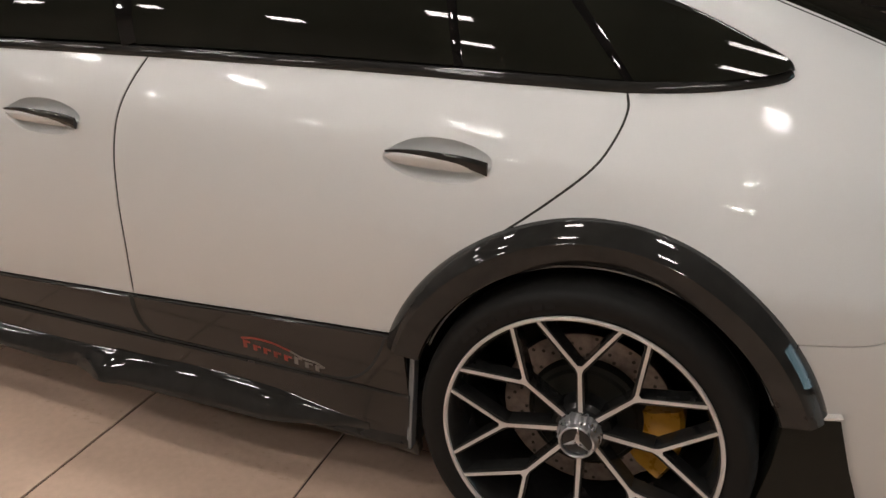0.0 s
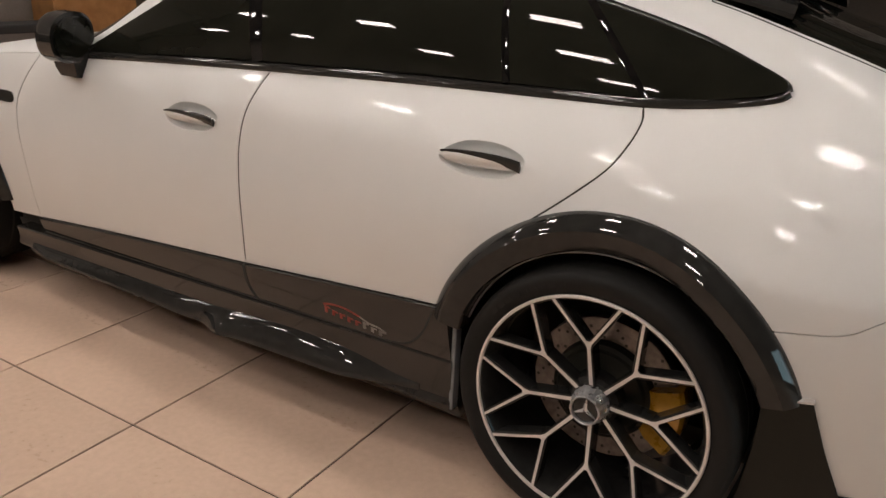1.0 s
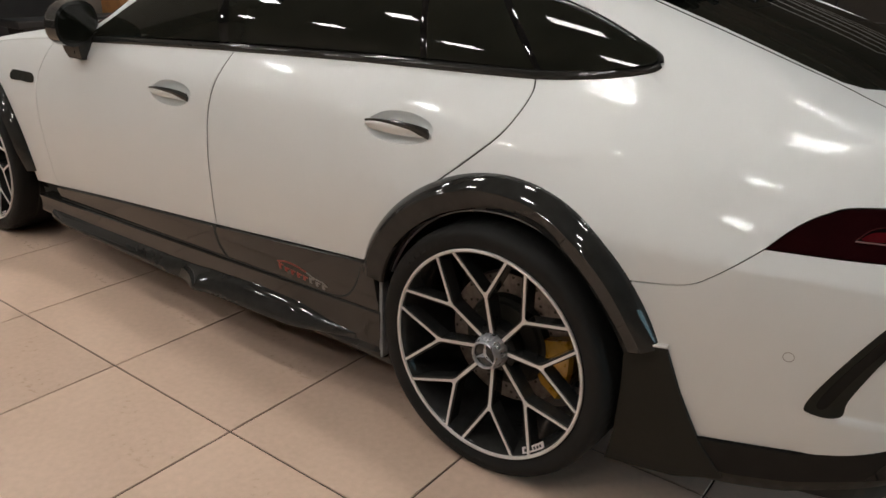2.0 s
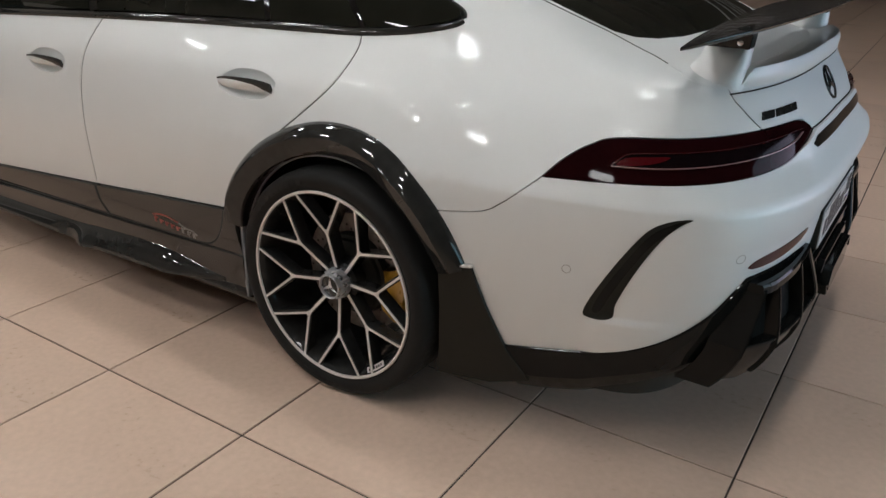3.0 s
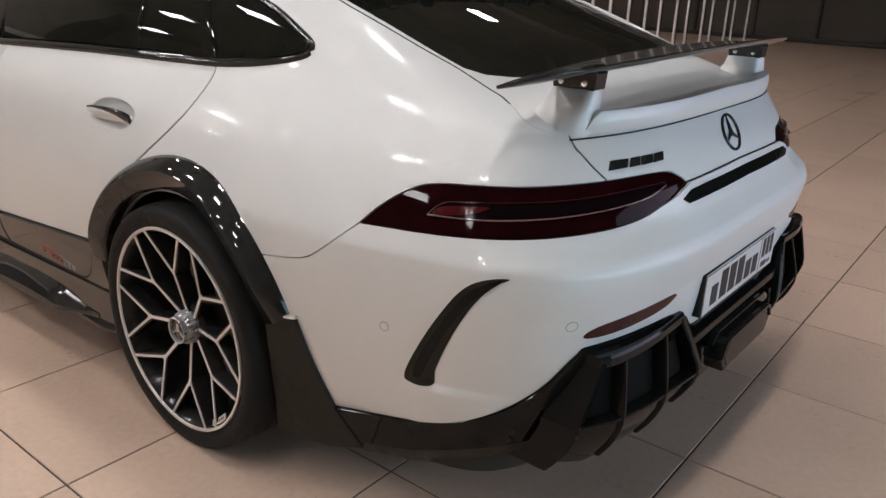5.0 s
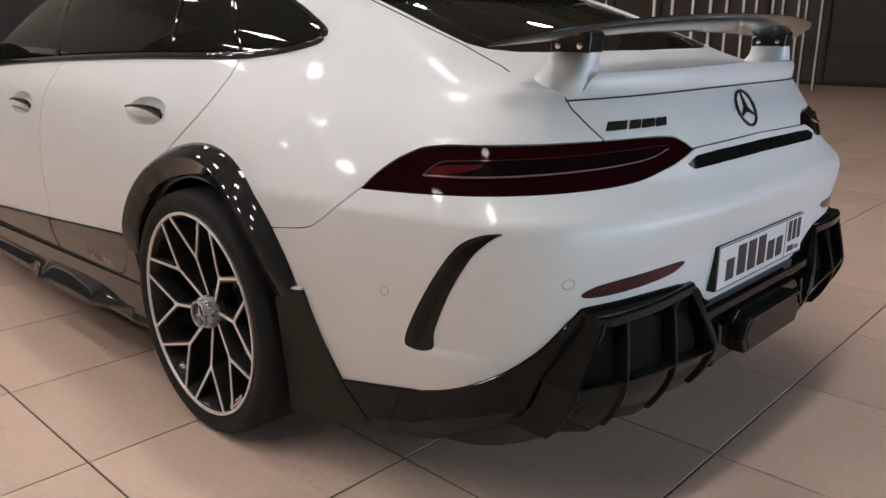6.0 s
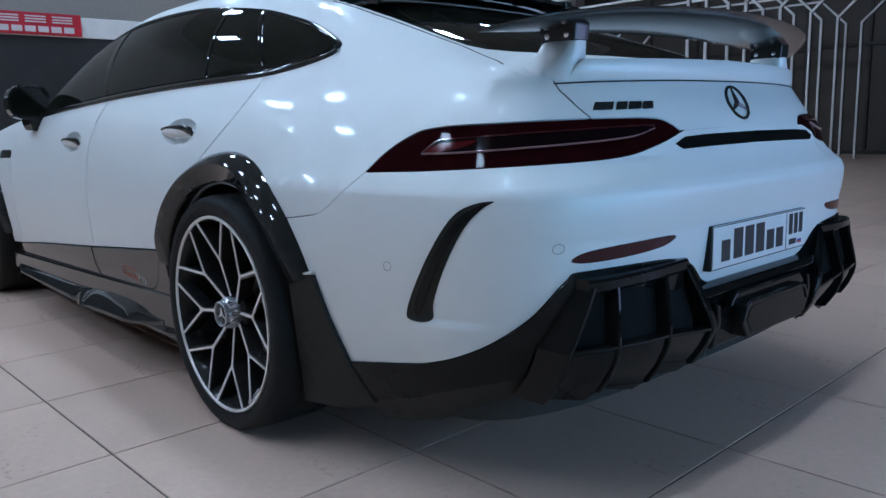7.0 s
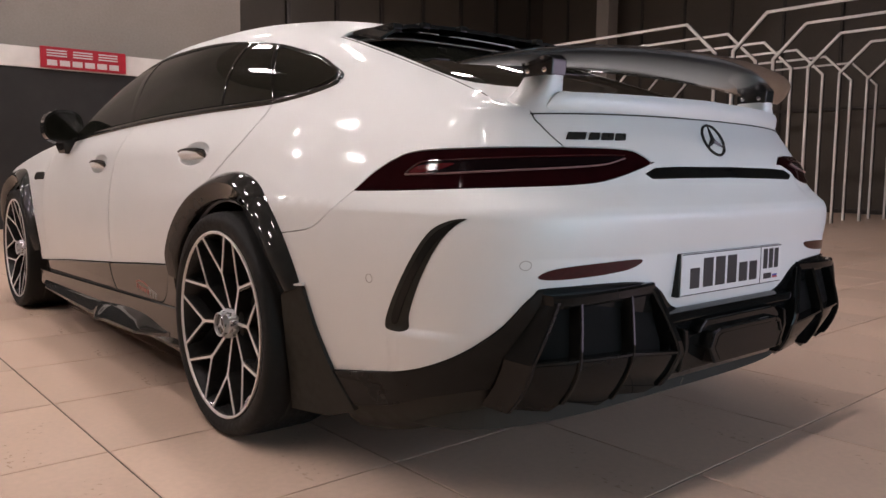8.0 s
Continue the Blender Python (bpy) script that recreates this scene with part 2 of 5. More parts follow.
# ---- the car's outer surface: s runs along the side and round the tail, h is height, and past the shoulder the way to the roof's middle ----
def keyed(*pairs):
    """A smooth curve through (place, value) pairs that does not overshoot."""
    xs, ys = [p[0] for p in pairs], [p[1] for p in pairs]
    n = len(xs)
    d = [(ys[i + 1] - ys[i]) / (xs[i + 1] - xs[i]) for i in range(n - 1)]
    m = [d[0]] + [0.0 if d[i - 1] * d[i] <= 0 else 2 * d[i - 1] * d[i] / (d[i - 1] + d[i]) for i in range(1, n - 1)] + [d[-1]]

    def value(x):
        if x <= xs[0]:
            return ys[0] + m[0] * (x - xs[0])
        if x >= xs[-1]:
            return ys[-1] + m[-1] * (x - xs[-1])
        i = 0
        while x > xs[i + 1]:
            i += 1
        w = xs[i + 1] - xs[i]
        t = (x - xs[i]) / w
        return (ys[i] * (1 + 2 * t) * (1 - t) ** 2 + m[i] * w * t * (1 - t) ** 2
                + ys[i + 1] * t * t * (3 - 2 * t) + m[i + 1] * w * t * t * (t - 1))
    return value


CORNER, BEND = 0.75, 0.6
TAIL_S = CORNER + BEND * math.pi / 2
NOSE_X = -3.86
# the flank's lean, by height: nearly upright below a soft shoulder line at 0.91, tilted and rolling inwards above it
flank_lean = keyed((0.05, -0.25), (0.1, -0.24), (0.3, -0.19), (0.45, -0.10), (0.6, -0.005), (0.7, 0.115), (0.8, 0.215), (0.88, 0.275), (0.905, 0.32), (0.93, 0.42), (0.955, 0.52), (0.98, 0.58), (1.01, 0.63), (1.06, 0.7), (1.12, 0.77), (1.25, 0.87))
LEAN_STEP, LEAN_FROM = 0.005, 0.05
leans = [flank_lean(LEAN_FROM + LEAN_STEP * i) for i in range(241)]
widths = [0.0]
for g0, g1 in zip(leans, leans[1:]):
    widths.append(widths[-1] - LEAN_STEP * (g0 + g1) / 2)
lift = 0.993 - widths[round((0.6 - LEAN_FROM) / LEAN_STEP)]
widths = [w + lift for w in widths]


def side_profile(z):
    """Half the body's width at a height."""
    i = max(0, min(239, int((z - LEAN_FROM) / LEAN_STEP)))
    d = z - LEAN_FROM - LEAN_STEP * i
    return widths[i] - leans[i] * d - 0.5 * (leans[i + 1] - leans[i]) / LEAN_STEP * d * d


shoulder_lean = keyed((-4.0, 0.25), (-2.2, 0.05), (-1.2, 0.0), (-0.6, 0.06), (0.0, 0.18), (0.6, 0.30), (1.1, 0.35))
tail_x = keyed((0.1, 1.0), (0.3, 1.07), (0.45, 1.135), (0.54, 1.155), (0.65, 1.1675), (0.728, 1.1735), (0.737, 1.1732), (0.746, 1.168), (0.80, 1.1385), (0.873, 1.115), (0.942, 1.078), (1.0, 1.05), (1.04, 1.035))
tail_round = keyed((0.2, 3.8), (0.65, 3.9), (0.8, 3.3), (0.95, 3.0))
shoulder_z = keyed((-3.9, 0.66), (-3.3, 0.82), (-2.6, 0.94), (-2.1, 0.985), (-1.2, 1.03), (0.0, 1.062), (0.3, 1.06), (0.6, 1.02), (0.75, 1.0), (1.0, 1.0), (1.692, 1.03))
centre_z = keyed((-3.9, 0.70), (-3.3, 0.90), (-2.6, 1.0), (-2.15, 1.08), (-1.8, 1.30), (-1.5, 1.42), (-1.2, 1.457), (-0.8, 1.463), (-0.3, 1.428), (0.0, 1.366), (0.3, 1.27), (0.6, 1.155), (0.8, 1.075), (0.95, 1.04), (1.05, 1.035))
roof_rise = keyed((-2.3, 0.6), (-1.6, 0.9), (0.0, 0.9), (0.6, 0.75), (1.05, 0.55))
roof_width = keyed((-2.3, 0.75), (-1.6, 0.86), (-1.0, 0.85), (-0.3, 0.81), (0.5, 0.7), (1.05, 0.5))


def half_width(x, z):
    w = side_profile(z) - shoulder_lean(x) * max(0.0, z - 0.75)
    if x > 0.25:
        w -= 0.22 * (x - 0.25) ** 1.5
    if x < -3.0:
        w *= max(0.0, 1 - ((-3.0 - x) / 0.88) ** 3) ** (1 / 3)
    return w


def flank(s, z):
    """The surface below the shoulder, on the side y < 0."""
    if s <= CORNER:
        return Vector((s, -half_width(s, z), z))
    a, n = (s - CORNER) / BEND, tail_round(z)
    c, d = max(0.0, math.cos(a)), math.sin(a)
    r = (c ** n + d ** n) ** (-1 / n)
    x = CORNER + (tail_x(z) - CORNER) * d * r
    return Vector((x, -half_width(x, z) * c * r, z))


def surface(s, h):
    zs = shoulder_z(s)
    if h <= zs:
        return flank(s, h)
    t = h - zs
    p0 = flank(s, zs)
    rise = (p0 - flank(s, zs - 0.02)) / 0.02
    if s <= CORNER:
        x3 = s
    else:
        x3 = CORNER + (tail_x(zs) - CORNER) * math.sin((s - CORNER) / BEND)
    p3 = Vector((x3, 0, centre_z(x3)))
    p1 = p0 + rise * (roof_rise(x3) * max(0.0, p3.z - zs))
    p2 = Vector((p3.x + 0.5 * (p0.x - p3.x), roof_width(x3) * p0.y, p3.z))
    q = 1 - t
    return p0 * q ** 3 + p1 * (3 * q * q * t) + p2 * (3 * q * t * t) + p3 * t ** 3


def outward(s, h):
    e = 0.004
    a, b = surface(s + e, h) - surface(s - e, h), surface(s, h + e) - surface(s, h - e)
    n = a.cross(b)
    return n.normalized() if n.length > 1e-12 else Vector((0, 0, 1))


# ---- car panels, laid on that surface ----
def shrunk(loop, gap):
    """An outline drawn in by half a gap."""
    n = len(loop)
    area = sum(loop[i][0] * loop[(i + 1) % n][1] - loop[(i + 1) % n][0] * loop[i][1] for i in range(n))
    sign = 1 if area > 0 else -1
    out = []
    for i in range(n):
        a, b = Vector((*loop[i - 1], 0)), Vector((*loop[(i + 1) % n], 0))
        d = b - a
        if d.length < 1e-9:
            continue
        d.normalize()
        out.append((loop[i][0] - sign * d.y * gap, loop[i][1] + sign * d.x * gap))
    return out


def fine(loop, step):
    out, n = [], len(loop)
    for i in range(n):
        a, b = loop[i], loop[(i + 1) % n]
        k = max(1, math.ceil(math.hypot(b[0] - a[0], b[1] - a[1]) / step))
        out += [(a[0] + (b[0] - a[0]) * j / k, a[1] + (b[1] - a[1]) * j / k) for j in range(k)]
    return out


def inside(x, y, loop):
    hit, n = False, len(loop)
    for i in range(n):
        (ax, ay), (bx, by) = loop[i], loop[(i + 1) % n]
        if (ay > y) != (by > y) and x < (bx - ax) * (y - ay) / (by - ay) + ax:
            hit = not hit
    return hit


def skin(name, loop, mat, parent, off=0.0, thick=0.010, step=0.03, gap=0.0, label="", sides=(1, -1), dome=0.0, onto=surface, holes=(), stagger=1):
    """A panel with the outline loop, in s and h, on the car's surface, off it by off, with a turned-in edge. One object for each side of the car."""
    if gap:
        loop = [(TAIL_S if s > TAIL_S - 0.006 else s, shoulder_z(s) + 1.0 if h > shoulder_z(s) + 0.985 else h) for s, h in shrunk(loop, gap)]
    loop = fine(loop, step)
    n = len(loop)
    flat = [Vector(p) for p in loop]
    lo = [min(p[k] for p in loop) for k in (0, 1)]
    hi = [max(p[k] for p in loop) for k in (0, 1)]
    s = lo[0] + step / 2
    row = 0
    while s < hi[0]:
        h = lo[1] + (step if row % 2 and stagger else step / 2)
        while h < hi[1]:
            if inside(s, h, loop) and min(abs(s - p[0]) + abs(h - p[1]) for p in loop) > 0.45 * step:
                flat.append(Vector((s, h)))
            h += step
        s += step
        row += 1
    edges = [(i, (i + 1) % n) for i in range(n)]
    for hole in holes:
        flat = flat[:n] + [p for p in flat[n:] if not inside(p.x, p.y, hole)]
    for hole in holes:
        k0, k = len(flat), len(hole)
        flat += [Vector(p) for p in hole]
        edges += [(k0 + i, k0 + (i + 1) % k) for i in range(k)]
    verts, _, faces, *_ = delaunay_2d_cdt(flat, edges, [], 1, 1e-7)
    if holes:
        faces = [f for f in faces if not any(inside(sum(verts[i].x for i in f) / 3, sum(verts[i].y for i in f) / 3, hole) for hole in holes)]
    points, normals = [], []
    reach = 0.03
    for v in verts:
        e = 0.003
        d1, d2 = onto(v.x + e, v.y) - onto(v.x - e, v.y), onto(v.x, v.y + e) - onto(v.x, v.y - e)
        nrm = d1.cross(d2)
        nrm = nrm.normalized() if nrm.length > 1e-13 else Vector((1, 0, 0))
        lift = off
        if dome:
            near = min(math.hypot(v.x - p[0], v.y - p[1]) for p in loop)
            lift += dome * (1 - (1 - min(1.0, near / reach)) ** 2)
        points.append(onto(v.x, v.y) + nrm * lift)
        normals.append(nrm)
    count = len(points)
    edge = list(range(n))
    # the rim: a copy of the outline, and one pushed inwards
    for k in (0, 1):
        for i in edge:
            points.append(points[i] - normals[i] * (thick * k))
    tris = [tuple(f) for f in faces]
    rim = []
    for i in edge:
        j = (i + 1) % n
        a, b, c, d = count + i, count + j, count + n + j, count + n + i
        rim.append((a, b, c, d))
    made = []
    for side in sides:
        me = bpy.data.meshes.new(name)
        pts = [(p.x, p.y * side, p.z) for p in points]
        polys = []
        for f in tris:
            a, b, c = (points[i] for i in f[:3])
            good = (b - a).cross(c - a).dot(normals[f[0]]) > 0
            polys.append(f if good == (side > 0) else f[::-1])
        area = sum(loop[i][0] * loop[(i + 1) % n][1] - loop[(i + 1) % n][0] * loop[i][1] for i in range(n))
        turn = (area > 0) == (side > 0)
        polys += [q[::-1] if turn else q for q in rim]
        me.from_pydata(pts, [], polys)
        me.polygons.foreach_set("use_smooth", [True] * len(polys))
        me.update()
        nn = [(q.x, q.y * side, q.z) for q in normals]
        for k in range(2):
            for i in edge:
                along = points[(i + 1) % n] - points[i - 1]
                out = along.cross(normals[i]) * (1 if area > 0 else -1)
                out = out.normalized() if out.length > 1e-12 else normals[i]
                out = (out + normals[i] * 0.6).normalized() if k == 0 else out
                nn.append((out.x, out.y * side, out.z))
        me.normals_split_custom_set_from_vertices(nn)
        me.materials.append(mat)
        ob = new(name, me)
        ob.parent = parent
        made.append(tagged(ob, label))
    return made


def ribbon(name, line, width, off, depth, mat, parent, closed=False, label="", sides=(1, -1), per=0.02, onto=surface):
    """A narrow raised strip along a line in s and h."""
    line = [tuple(p) for p in line]
    dense = fine(line, per) if closed else [p for i in range(len(line) - 1) for p in fine([line[i], line[i + 1]], per)[:max(1, math.ceil(math.hypot(line[i + 1][0] - line[i][0], line[i + 1][1] - line[i][1]) / per))]] + [line[-1]]
    pts = [onto(*p) for p in dense]
    nor = [outward(*p) for p in dense]
    n = len(pts)
    made = []
    for side in sides:
        rings = []
        for i in range(n):
            d = pts[(i + 1) % n] - pts[i - 1] if closed else pts[min(i + 1, n - 1)] - pts[max(i - 1, 0)]
            w = d.normalized().cross(nor[i]).normalized() * (width / 2)
            ring = [pts[i] - w - nor[i] * 0.004, pts[i] - w + nor[i] * off, pts[i] - w * 0.55 + nor[i] * (off + depth), pts[i] + w * 0.55 + nor[i] * (off + depth), pts[i] + w + nor[i] * off, pts[i] + w - nor[i] * 0.004]
            rings.append([(q.x, q.y * side, q.z) for q in ring])
        made.append(smooth(part(name, sweep(rings, True, closed), mat, parent, label), 50))
    return made


REAR_HUB, FRONT_HUB = (0.0, 0.365), (-2.95, 0.365)


def arc(hub, r, a0, a1, n=14):
    return [(hub[0] + r * math.cos(radians(a0 + (a1 - a0) * i / n)), hub[1] + r * math.sin(radians(a0 + (a1 - a0) * i / n))) for i in range(n + 1)]


def crest(s0, s1, t=0.0, n=12):
    """A line along the shoulder, t of the way up to the roof's middle."""
    return [(s0 + (s1 - s0) * i / n, shoulder_z(s0 + (s1 - s0) * i / n) + t) for i in range(n + 1)]


car = tagged(new("car"), "pearl white fastback car with gloss black body kit and wing", "car")

SEAM_F = eased([(-2.265, 0.975), (-2.346, 0.832), (-2.35, 0.73), (-2.322, 0.562), (-2.306, 0.345)])
SEAM_B = eased([(-1.135, 1.032), (-1.166, 0.963), (-1.187, 0.888), (-1.190, 0.807), (-1.181, 0.725), (-1.168, 0.586), (-1.168, 0.441)])
SEAM_R = eased([(-0.031, 1.061), (-0.022, 1.03), (-0.033, 0.982), (-0.065, 0.924), (-0.143, 0.848), (-0.235, 0.770)])
SILL = eased([(-2.306, 0.345), (-1.845, 0.387), (-1.168, 0.441), (-0.789, 0.474), (-0.44, 0.503)])
SILL_F, SILL_B = [p for p in SILL if p[0] < -1.17], [p for p in SILL if p[0] > -1.165]
BUMPER_SEAM = eased([(0.365, 0.673), (0.477, 0.691), (0.531, 0.723), (0.58, 0.765), (0.613, 0.795)])
LAMP_TOP = eased([(0.613, 0.795), (0.655, 0.842), (0.705, 0.877), (0.770, 0.896), (1.014, 0.904), (1.231, 0.909), (1.370, 0.907), (1.412, 0.893), (1.437, 0.873)])
LAMP_LOW = eased([(0.613, 0.795), (0.884, 0.803), (1.158, 0.813), (1.290, 0.822), (1.360, 0.841), (1.437, 0.873)])
LAMP_SIDE = [p for p in LAMP_TOP if p[0] < 1.232]
LAMP_LID = [p for p in LAMP_TOP if p[0] > 1.233]
LID_LOW = [(1.437, 0.873), (1.56, 0.876), (TAIL_S, 0.878)]
HATCH_SIDE = eased([(1.231, 0.909), (1.200, 0.9365), (1.169, 0.963), (1.138, 0.990), (1.03, 1.12), (0.86, 1.325), (0.66, 1.415), (0.464, 1.448), (0.155, 1.487), (0.03, 1.50)])
BELT_LOW = eased([(-2.06, 0.990), (-1.6, 1.018), (-1.1, 1.042), (-0.6, 1.060), (-0.22, 1.068), (-0.03, 1.074), (0.10, 1.092), (0.19, 1.120), (0.245, 1.152), (0.260, 1.176)])
GLASS_TOP = eased([(0.260, 1.176), (0.247, 1.205), (0.19, 1.238), (0.05, 1.298), (-0.14, 1.345), (-0.35, 1.385), (-0.65, 1.422), (-0.98, 1.437), (-1.30, 1.415), (-1.55, 1.345), (-1.80, 1.185), (-2.06, 0.990)])
WHITE_LOW = eased([(0.545, 0.314), (0.783, 0.350), (0.930, 0.377), (1.045, 0.418), (1.131, 0.480), (1.19, 0.560), (1.225, 0.580), (1.415, 0.575), (1.507, 0.497), (TAIL_S, 0.492)])


def handle_cup(s0, h0):
    return rounded([(s0 - 0.118, h0 - 0.004), (s0 - 0.06, h0 + 0.033), (s0 + 0.03, h0 + 0.040), (s0 + 0.10, h0 + 0.024), (s0 + 0.118, h0 + 0.0), (s0 + 0.08, h0 - 0.035), (s0 - 0.02, h0 - 0.044), (s0 - 0.09, h0 - 0.030)])


REAR_GRIP, FRONT_GRIP = (-0.383, 0.902), (-1.414, 0.867)
skin("front_door", SEAM_F + SILL_F[1:] + SEAM_B[::-1] + crest(-1.17, -2.2), PAINT, car, gap=0.0032, holes=[handle_cup(*FRONT_GRIP)])
skin("rear_door", SEAM_B + SILL_B + arc(REAR_HUB, 0.45, 164, 123, 8) + SEAM_R[::-1] + crest(-0.07, -1.11), PAINT, car, gap=0.0032, holes=[handle_cup(*REAR_GRIP)])
pillar = eased([(-1.46, 2.02), (-1.50, 1.80), (-1.58, 1.62), (-1.75, 1.44), (-1.95, 1.22), (-2.18, 1.02)])
skin("side_body", SEAM_R + arc(REAR_HUB, 0.45, 122, 43) + BUMPER_SEAM + LAMP_SIDE[1:] + HATCH_SIDE[1:] + [(0.0, 1.75), (-0.02, 2.061)] + crest(-0.15, -1.44, 1.0) + pillar + [(-2.10, 0.985)] + GLASS_TOP[::-1][1:] + [p for p in BELT_LOW[::-1] if -0.025 < p[0] < 0.258], PAINT, car, gap=0.002)
skin("front_fender", [(-2.306, 0.345), (-2.50, 0.33)] + arc(FRONT_HUB, 0.45, 0, 180) + [(-3.45, 0.30), (-3.86, 0.33)] + crest(-3.86, -2.28) + SEAM_F[1:], PAINT, car, gap=0.002, step=0.05)
skin("bonnet", crest(-3.86, -2.12) + crest(-2.12, -3.86, 1.0), PAINT, car, gap=0.003, step=0.06)
skin("windscreen", pillar + [(-2.16, 1.06), (-2.16, 1.98)] + crest(-2.12, -1.5, 1.0, 6), GLASS, car, off=-0.003, gap=0.004, step=0.05)


def ramp(v):
    v = max(0.0, min(1.0, v))
    return v * v * (3 - 2 * v)


def bumper_form(s, h):
    """The bumper's skin, with the small ledge that runs back from the foot of the vent."""
    p = surface(s, h)
    if 0.70 < s < 1.14 and h < 0.50:
        p = p + outward(s, h) * (0.008 * ramp((0.468 - h) / 0.016) * ramp((s - 0.74) / 0.08) * ramp((1.12 - s) / 0.22))
    # the ledge that runs from above the vent round the tail
    low, high = 0.013 * ramp((s - 0.92) / 0.22) + 0.009 * ramp((s - 1.15) / 0.2), 0.012 * ramp((s - 1.34) / 0.06)
    if low and h > 0.645:
        if h < 0.752:
            push = low * (h - 0.645) / 0.107
        elif h < 0.815:
            push = low + (high - low) * (h - 0.752) / 0.063
        else:
            push = high
        p = p + outward(s, h) * push
    return p


skin("rear_bumper", BUMPER_SEAM + LAMP_LOW[1:] + LID_LOW[1:] + WHITE_LOW[::-1] + [(0.50, 0.42)] + arc(REAR_HUB, 0.45, 18, 42, 5), PAINT, car, gap=0.0009, step=0.009, stagger=0, onto=bumper_form)
skin("tailgate", LAMP_LID + LID_LOW[1:] + [(TAIL_S, 1.2), (TAIL_S, 1.6), (TAIL_S, 2.0)] + crest(1.5, 0.80, 1.0) + [(0.775, 1.80), (0.745, 1.66), (0.715, 1.55), (0.675, 1.475), (0.63, 1.447), (0.56, 1.457), (0.46, 1.473), (0.30, 1.495), (0.16, 1.506), (0.03, 1.515)] + HATCH_SIDE[::-1], PAINT, car, gap=0.002)
REAR_GLASS = [(0.03, 1.515), (0.16, 1.506), (0.30, 1.495), (0.46, 1.473), (0.56, 1.457), (0.63, 1.447), (0.675, 1.475), (0.715, 1.55), (0.745, 1.66), (0.775, 1.80), (0.79, 2.005)]


def hatch_glass(s, h):
    """The rear window lies flatter than the body's crown beside it."""
    u = max(0.0, min(1.0, (0.66 - s) / 0.45))
    return surface(s, h) - Vector((0, 0, 0.026 * u * u * (3 - 2 * u)))


skin("rear_window", REAR_GLASS + crest(0.7, 0.0, 1.0, 6), GLASS, car, onto=hatch_glass, off=-0.001, gap=0.003, label="dark tinted rear window", step=0.03)

for seam in (SEAM_F, SEAM_B, SEAM_R, HATCH_SIDE[:20]):
    ribbon("panel_gap", seam, 0.009, -0.003, 0.0008, HOLLOW, car)
ribbon("panel_gap", HATCH_SIDE[31:], 0.0045, 0.0002, 0.0003, HOLLOW, car)


# inner hull behind the gaps and openings, and the floor pan
bm = bmesh.new()
for side in (1, -1):
    rows = []
    ss = [NOSE_X + 0.02 + i * 0.05 for i in range(92)] + [CORNER + (TAIL_S - CORNER) * i / 24 for i in range(25)]
    for s in ss:
        zs = shoulder_z(s)
        hs = [0.20 + (zs - 0.20) * j / 18 for j in range(19)] + [zs + j / 12 for j in range(1, 13)]
        rows.append([(surface(s, h) - (outward(s, h) * 0.030 if h < zs + 0.25 else Vector((0, 0, 0.065))), s, h) for h in hs])
    vs = [[bm.verts.new((p.x, min(p.y, -0.0005) * side, p.z)) for p, _, _ in row] for row in rows]
    for i in range(len(vs) - 1):
        for j in range(len(vs[0]) - 1):
            s, h = rows[i][j][1] + 0.02, rows[i][j][2] + 0.02
            if any(math.hypot(s - hub[0], h - hub[1]) < 0.435 for hub in (REAR_HUB, FRONT_HUB)):
                continue
            bm.faces.new((vs[i][j], vs[i + 1][j], vs[i + 1][j + 1], vs[i][j + 1]))
part("inner_hull", bm, HOLLOW, car)
part("floor_pan", box((-3.5, -0.72, 0.17), (0.80, 0.72, 0.24), None, 0.02), DULL, car)
for hub in (REAR_HUB, FRONT_HUB):
    for side in (1, -1):
        prof = [(0.435, -0.925 * side), (0.445, -0.925 * side), (0.445, -0.52 * side), (0.01, -0.52 * side), (0.01, -0.54 * side), (0.435, -0.54 * side)]
        smooth(part("wheel_arch_liner", turned(prof, hub, 40, -25, 205), HOLLOW, car))

# side glass, with the strips between the panes
GLASS_BOW = 0.032


def glazing(s, h):
    """The bowed plane of the side glass."""
    zs = shoulder_z(s)
    k = (h - zs) / 0.40
    a, b = surface(s, zs + 0.012), surface(s, zs + 0.40)
    up = b - a
    n = Vector((0, -up.z, up.y)).normalized()
    if n.y > 0:
        n = -n
    return a + up * k + n * (GLASS_BOW * 4 * k * (1 - k))


skin("side_glass", BELT_LOW + GLASS_TOP[1:-1], GLASS, car, off=0.002, label="dark privacy side glass", step=0.035, onto=glazing)
for foot, head, wide, mat in ((-1.19, -1.33, 0.05, PIANO), (-0.383, -0.475, 0.020, PIANO), (-0.03, -0.245, 0.018, PIANO)):
    top = max(h for s, h in GLASS_TOP if abs(s - head) < 0.06)
    low = min(h for s, h in BELT_LOW if abs(s - foot) < 0.08)
    ribbon("window_divider", [(foot + (head - foot) * k / 6, low + (top - low) * k / 6) for k in range(7)], wide, 0.003, 0.0006, mat, car, onto=glazing)
ribbon("belt_trim", [(s, h - 0.004) for s, h in BELT_LOW if s > -2.03], 0.026, 0.003, 0.006, GLOSS, car, label="gloss black belt trim")
ribbon("window_trim", GLASS_TOP, 0.020, 0.003, 0.005, GLOSS, car, label="gloss black window trim")

